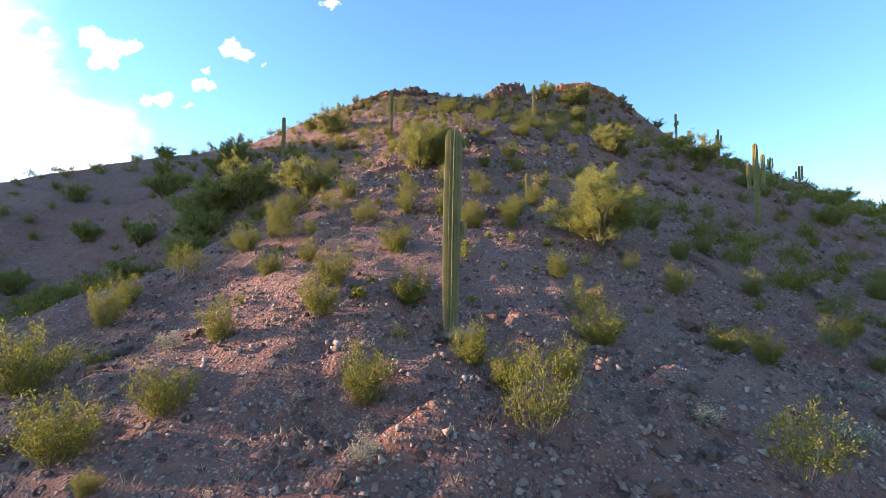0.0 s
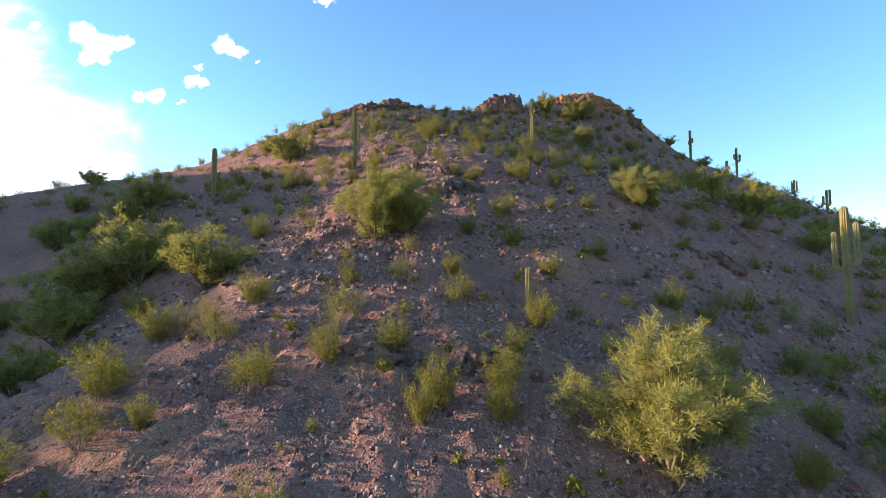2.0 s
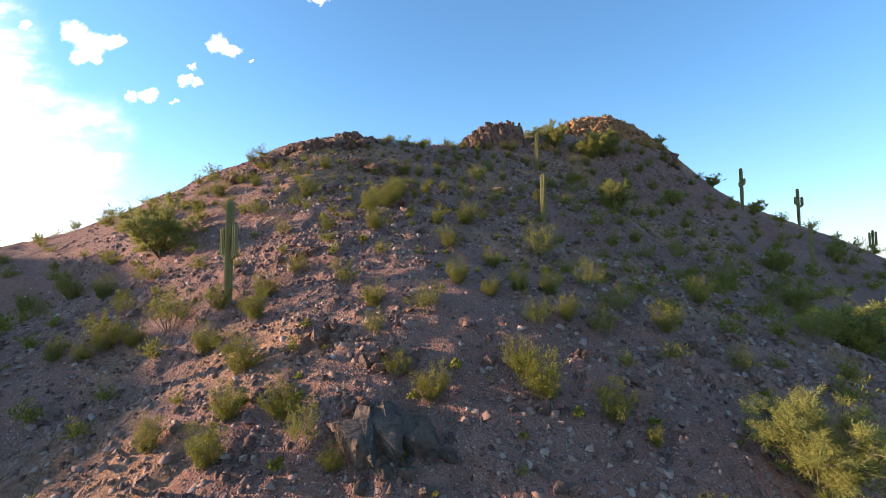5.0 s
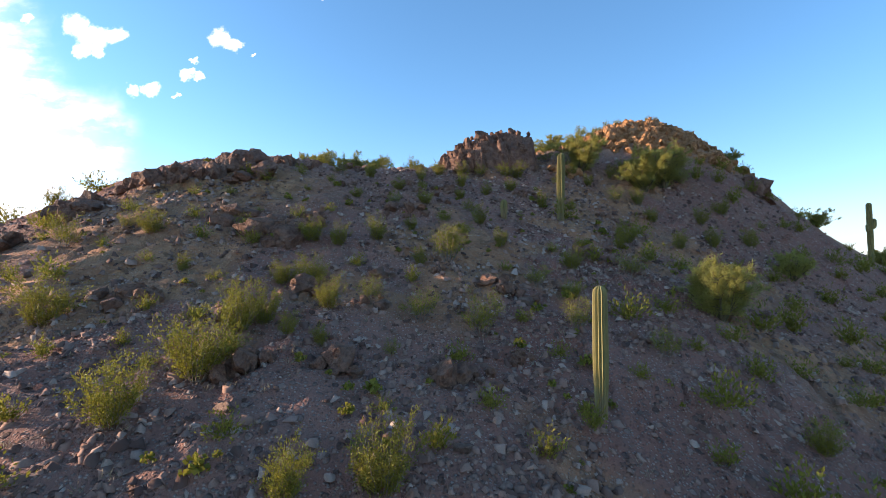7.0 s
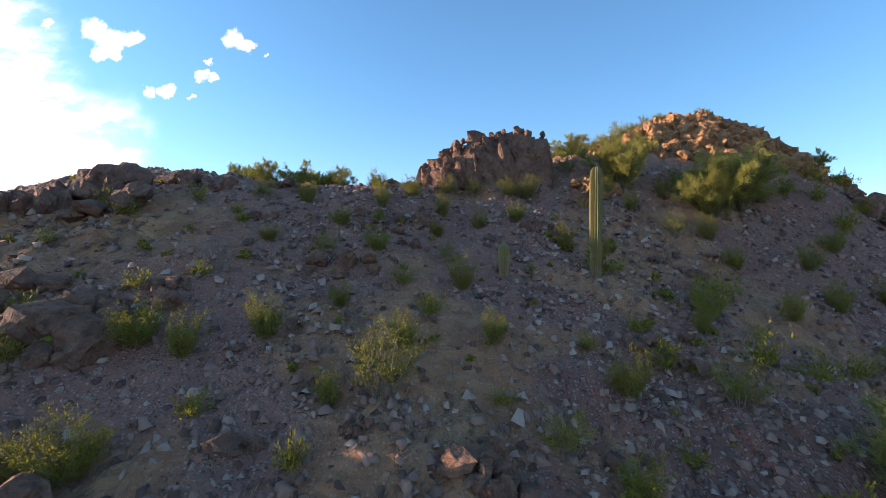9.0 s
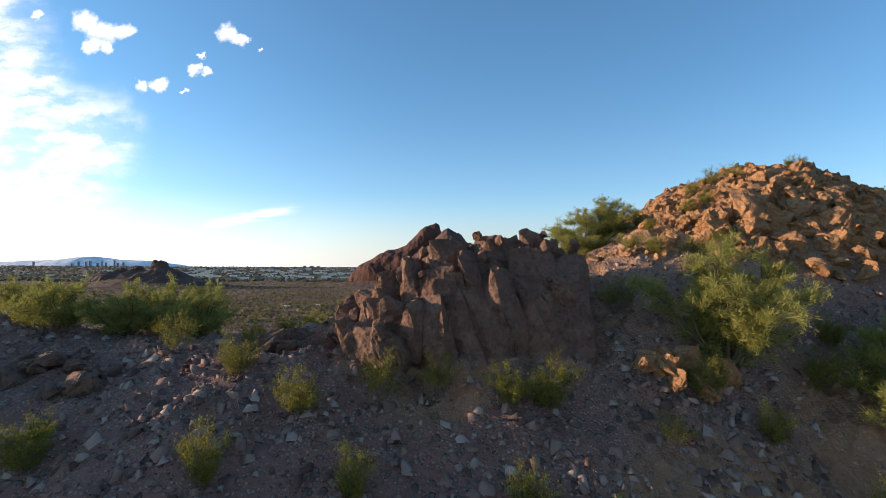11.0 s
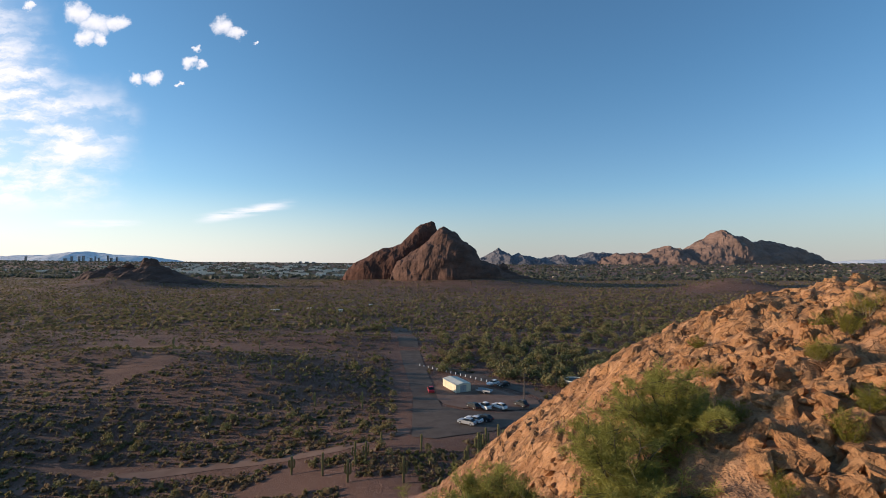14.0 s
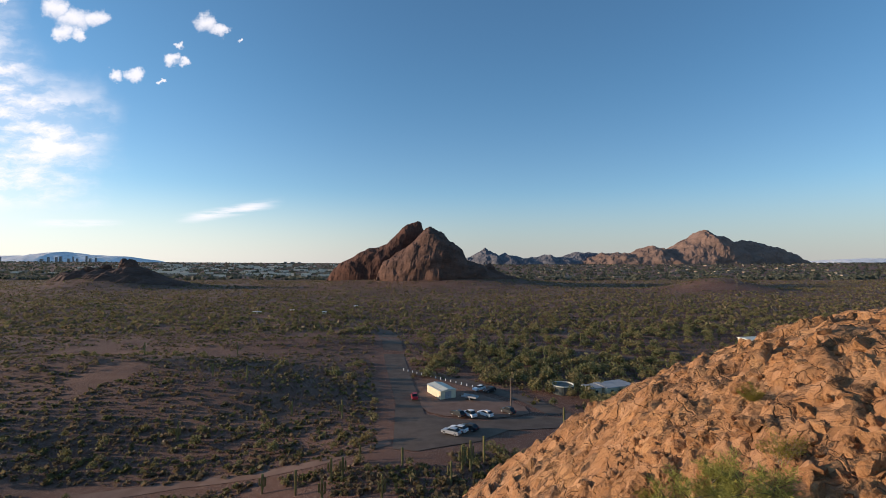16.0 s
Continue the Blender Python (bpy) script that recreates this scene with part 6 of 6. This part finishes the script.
# Redder rear sandstone, its colour darkened for the shade between the two buttes.
RED_BUTTE = big_rock_material("shade_darkened_sandstone", (0.070, 0.034, 0.025), (0.125, 0.058, 0.040), 0.05)
BUTTE = big_rock_material("butte_sandstone", (0.085, 0.048, 0.036), (0.150, 0.084, 0.062), 0.05)
MOUNTAIN = big_rock_material("mountain_rock", (0.165, 0.108, 0.086), (0.265, 0.172, 0.132), 0.012)
# Blue-grey tint of hazy distance put into the base colour.
BLUE_MOUNTAIN = big_rock_material("distance_tinted_rock", (0.110, 0.112, 0.128), (0.175, 0.165, 0.175), 0.012)
# Distance haze is painted into the colour of the palest ranges.
HAZE_PAINTED = big_rock_material("haze_painted_rock", (0.780, 0.780, 0.790), (0.850, 0.845, 0.840), 0.004)

butte("sandstone_butte", "leaning red sandstone butte with a rounded summit", RED_BUTTE, [-200, -192, -182, -170, -133, -103, -80, -68, -53, -39, -22, -14, -6, -2, 4],
      [4, 19, 31, 41, 62, 72, 77, 91, 105, 117, 125, 128, 124, 106, 60], 1000, 60, 4, 3.0, 34, 0.55, 0.0, 0.20)
butte("sandstone_butte", "broad red sandstone butte sloping to the plain", BUTTE, [-92, -88, -79, -59, -35, -15, 1, 9, 24, 38, 48, 59, 70, 79, 84, 111, 134, 190],
      [6, 22, 41, 56, 70, 88, 103, 107, 103, 99, 87, 77, 66, 55, 44, 37, 26, 6], 935, 75, 2, 9.0, 30, 0.72, 0.0, 0.23)
butte("sandstone_butte", "small red rock beside the large butte", BUTTE, [112, 120, 128, 136, 143], [14, 36, 41, 34, 12], 930, 12, 8, 4.0, 20, 0.5)
butte("low_butte", "low dark butte with a knobbly top on the plain", BUTTE, [-640, -632, -621, -606, -585, -571, -561, -551, -541, -528, -516, -489, -478, -459, -438, -407, -370],
      [-4, 5, 13, 22, 28, 30, 25, 25, 30, 28, 31, 34, 28, 19, 13, 5, -4], 850, 70, -6, 5.0, 20, 1.0, 0.0, 0.22)
butte("low_butte", "split rock tower crowning the low butte", BUTTE, [-519, -515, -513, -508, -505, -500, -492, -486, -480], [22, 34, 46, 49, 45, 47, 45, 36, 24], 848, 13, 14, 6.0, 9, 0.5, 0.0, 0.26)
butte("low_butte", "small rock knob on the low butte", BUTTE, [-580, -577, -573, -563, -559, -555], [22, 30, 34, 34, 28, 20], 846, 10, 14, 7.0, 8, 0.5, 0.0, 0.26)
butte("low_butte", "rocky knob on the low butte's shoulder", BUTTE, [-550, -547, -543, -534, -528, -524], [22, 31, 38, 38, 30, 22], 846, 10, 14, 8.0, 8, 0.5, 0.0, 0.26)


def range_line(name, label, mat, far, across, ups, seed, lumps=190, knobbly=0.24):
    butte(name, label, mat, [far * a + 11 for a in across], [39 + far * u for u in ups], far, 420, 8, seed, lumps, 1.4, 0.0, knobbly)


range_line("camel_mountain", "large sunlit double-humped desert mountain far off", MOUNTAIN, 4300,
           [0.330, 0.352, 0.389, 0.420, 0.450, 0.475, 0.494, 0.510, 0.518, 0.542, 0.573, 0.592, 0.611, 0.629, 0.647, 0.665, 0.680, 0.702, 0.727, 0.770, 0.818, 0.873],
           [0.000, 0.010, 0.023, 0.027, 0.019, 0.033, 0.041, 0.034, 0.026, 0.035, 0.051, 0.062, 0.076, 0.068, 0.060, 0.052, 0.044, 0.052, 0.048, 0.039, 0.018, 0.000], 12.0, 101, 0.26)
range_line("peaked_mountain", "jagged mountain range on the horizon, tinted blue-grey for distance", BLUE_MOUNTAIN, 4560,
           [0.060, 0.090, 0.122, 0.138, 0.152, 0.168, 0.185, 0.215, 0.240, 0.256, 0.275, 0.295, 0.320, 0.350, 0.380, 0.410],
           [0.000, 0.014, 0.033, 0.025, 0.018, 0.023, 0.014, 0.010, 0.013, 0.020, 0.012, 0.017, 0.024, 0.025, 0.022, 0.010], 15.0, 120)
range_line("hazy_range", "pale hazy mountain range beyond the city", HAZE_PAINTED, 4700,
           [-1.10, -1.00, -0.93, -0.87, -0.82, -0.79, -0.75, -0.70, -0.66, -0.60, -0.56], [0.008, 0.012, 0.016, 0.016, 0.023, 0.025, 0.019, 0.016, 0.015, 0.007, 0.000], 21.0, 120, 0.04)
range_line("hazy_range", "pale low range at the end of the valley", HAZE_PAINTED, 4700, [0.84, 0.89, 0.94, 1.00, 1.08], [0.004, 0.009, 0.012, 0.014, 0.012], 23.0, 110, 0.04)


# ---- far city ----
def city():
    rng = random.Random(50)
    heap, warehouses = Heap(), Heap()
    for k in range(520):
        far = rng.uniform(1400, 4000)
        u = (rng.uniform(-0.58, -0.20), rng.uniform(0.25, 0.95), rng.uniform(-1.05, -0.55), rng.uniform(-0.58, -0.20))[k % 4]
        x, y = far * u, far
        w, d, h = rng.uniform(10, 55), rng.uniform(10, 24), rng.uniform(3, 6) + (4 if k % 4 == 0 else 0)
        z = tall(x, y)
        box(warehouses if k % 4 == 0 or k % 12 == 2 else heap, x - w / 2, x + w / 2, y, y + d, z - 2, z + h)
    for name, hp, mat, label in (("far_houses", heap, TAN, "tan low city buildings in the far distance"), ("far_warehouses", warehouses, PALE_WALL, "white flat warehouses in the far distance")):
        ob = new(name, hp.mesh(name, mat))
        tagged(ob, label, "buildings", kind="stuff")
    for u, h, w in ((-0.925, 62, 26), (-0.838, 40, 30), (-0.823, 46, 24), (-0.806, 60, 22), (-0.797, 64, 26), (-0.780, 48, 26), (-0.770, 70, 20), (-0.762, 44, 30),
                    (-0.742, 60, 22), (-0.735, 40, 28), (-0.722, 52, 24), (-0.30, 16, 50), (-0.315, 20, 40), (-0.285, 14, 60)):
        far, h, w = 4250, h * rng.uniform(0.55, 0.9) + 6, w * rng.uniform(0.4, 0.65)
        x = far * u
        z = tall(x, far)
        ob = thing("office_tower", pose(x, far, z - 2), "distant office tower of the city skyline", "tower", "city towers")
        part("wall", block_mesh("wall", GREY_PAINT, (-w / 2, w / 2, 0, w, 0, h)), ob)
        part("roof", block_mesh("roof", GREY_PAINT, (-w / 2 - 1, w / 2 + 1, -1, w + 1, h, h + 2)), ob)
        for i in range(5):
            part("window_band", block_mesh("window_band", GLASS, (-w / 2 + 1, w / 2 - 1, -0.5, 0, h * (0.12 + 0.18 * i), h * (0.2 + 0.18 * i))), ob)


city()


# ---- scrub of the plain ----
def off_road(x, y):
    """True where neither road nor car park lies."""
    t = np.clip((y - 168) / 170, 0, 1)
    on = (np.abs(x - (8.0 - 22.0 * t)) < 6.5) & (y > 160) & (y < 350)
    on |= (x > 2) & (x < 52) & (y > 166) & (y < 200)
    on |= (x > 5) & (x < 40) & (y >= 198) & (y < 232) & (y < 246 - 0.75 * (x - 2))
    on |= (np.abs(y - 165.5 - 2 * np.sin(x / 20)) < 2.2) & (x < 5) & (x > -75)
    on |= (np.abs(y - (292 - 0.86 * (x - 66))) < 4) & (x > 60) & (x < 130)
    return ~on


def plain_scrub():
    rng = np.random.default_rng(90)
    n = 100000
    d = 60 + 1150 * rng.random(n) ** 1.6
    u = -1.15 + 2.5 * rng.random(n)
    x, y = 12 + d * u, 74 + d
    y2 = y + 0
    keep = off_road(x, y2) & (y > 128) & (rough(x, y, 30, 61) + 0.8 * rough(x, y, 9, 62) > -0.85) & ~((np.abs(x - 10) < 55) & (y < 138))
    x, y = x[keep], y[keep]
    size = 0.40 + 1.2 * rng.random(len(x)) ** 3
    near = y < 330
    scrub("creosote_scrub", "low olive creosote scrub dotting the plain", x[near], y[near], size[near], 11, SCRUB, 91)
    scrub("far_scrub", "sparse dark scrub far across the plain", x[~near], y[~near], size[~near] * 1.7, 3, SCRUB, 92)
    m = 11000
    d = 260 + 950 * rng.random(m)
    fx, fy = 12 + d * (-1.15 + 2.5 * rng.random(m)), 74 + d
    scrub("far_scrub", "dark scrub thickening towards the buttes", fx, fy, 1.3 + 2.2 * rng.random(m), 4, SCRUB, 95)
    # trees: along the road, round the car park, in the wash, and in front of the buttes
    tx, ty, ts = [], [], []
    for cx, cy, sx, sy, k, low, high in ((70, 258, 34, 26, 330, 2.5, 5.5), (48, 222, 10, 8, 26, 3.0, 5.0), (22, 262, 16, 14, 40, 2.0, 4.0), (-2, 215, 1.6, 34, 26, 1.6, 2.8),
                                         (120, 330, 60, 26, 150, 3.0, 5.5), (-120, 420, 130, 30, 260, 1.5, 3.2), (60, 420, 130, 40, 260, 1.8, 3.8), (250, 420, 80, 60, 200, 2.5, 4.5),
                                         (-60, 178, 40, 10, 26, 1.6, 2.8), (30, 166, 10, 4, 26, 1.6, 2.8), (64, 206, 7, 4, 22, 2.2, 3.6), (-250, 500, 160, 60, 300, 1.5, 3.0),
                                         (-115, 240, 60, 34, 110, 1.2, 2.4), (-40, 168, 34, 8, 40, 1.2, 2.2), (10.5, 290, 1.5, 40, 34, 1.2, 2.2), (-150, 330, 90, 40, 160, 1.3, 2.6)):
        tx.append(rng.normal(cx, sx, k))
        ty.append(rng.normal(cy, sy, k))
        ts.append(low + (high - low) * rng.random(k))
    tx, ty, ts = np.concatenate(tx), np.concatenate(ty), np.concatenate(ts)
    keep = off_road(tx, ty) & (ty > 140)
    scrub("mesquite_thicket", "dense green mesquite and palo verde thickets on the plain", tx[keep], ty[keep], ts[keep], 150, TREE_SCRUB, 93, 0.9, 0.8, 0.62)
    # the wooded city
    m = 9000
    far = 1250 + 3300 * rng.random(m) ** 1.2
    u = -1.15 + 2.3 * rng.random(m)
    scrub("city_trees", "dark green trees of the distant city", far * u, far, 7 + 9 * rng.random(m), 4, CITY_LEAF, 94, 0.5, 1.0)


# City leaves coloured lighter to stand in for distance haze.
CITY_LEAF = leaf_material("haze_lightened_leaf", (0.078, 0.086, 0.062), (0.125, 0.130, 0.092), (0.105, 0.105, 0.078))
TREE_SCRUB = leaf_material("thicket_leaf", (0.120, 0.124, 0.050), (0.235, 0.222, 0.090), (0.175, 0.158, 0.070), (0.290, 0.232, 0.105))
plain_scrub()
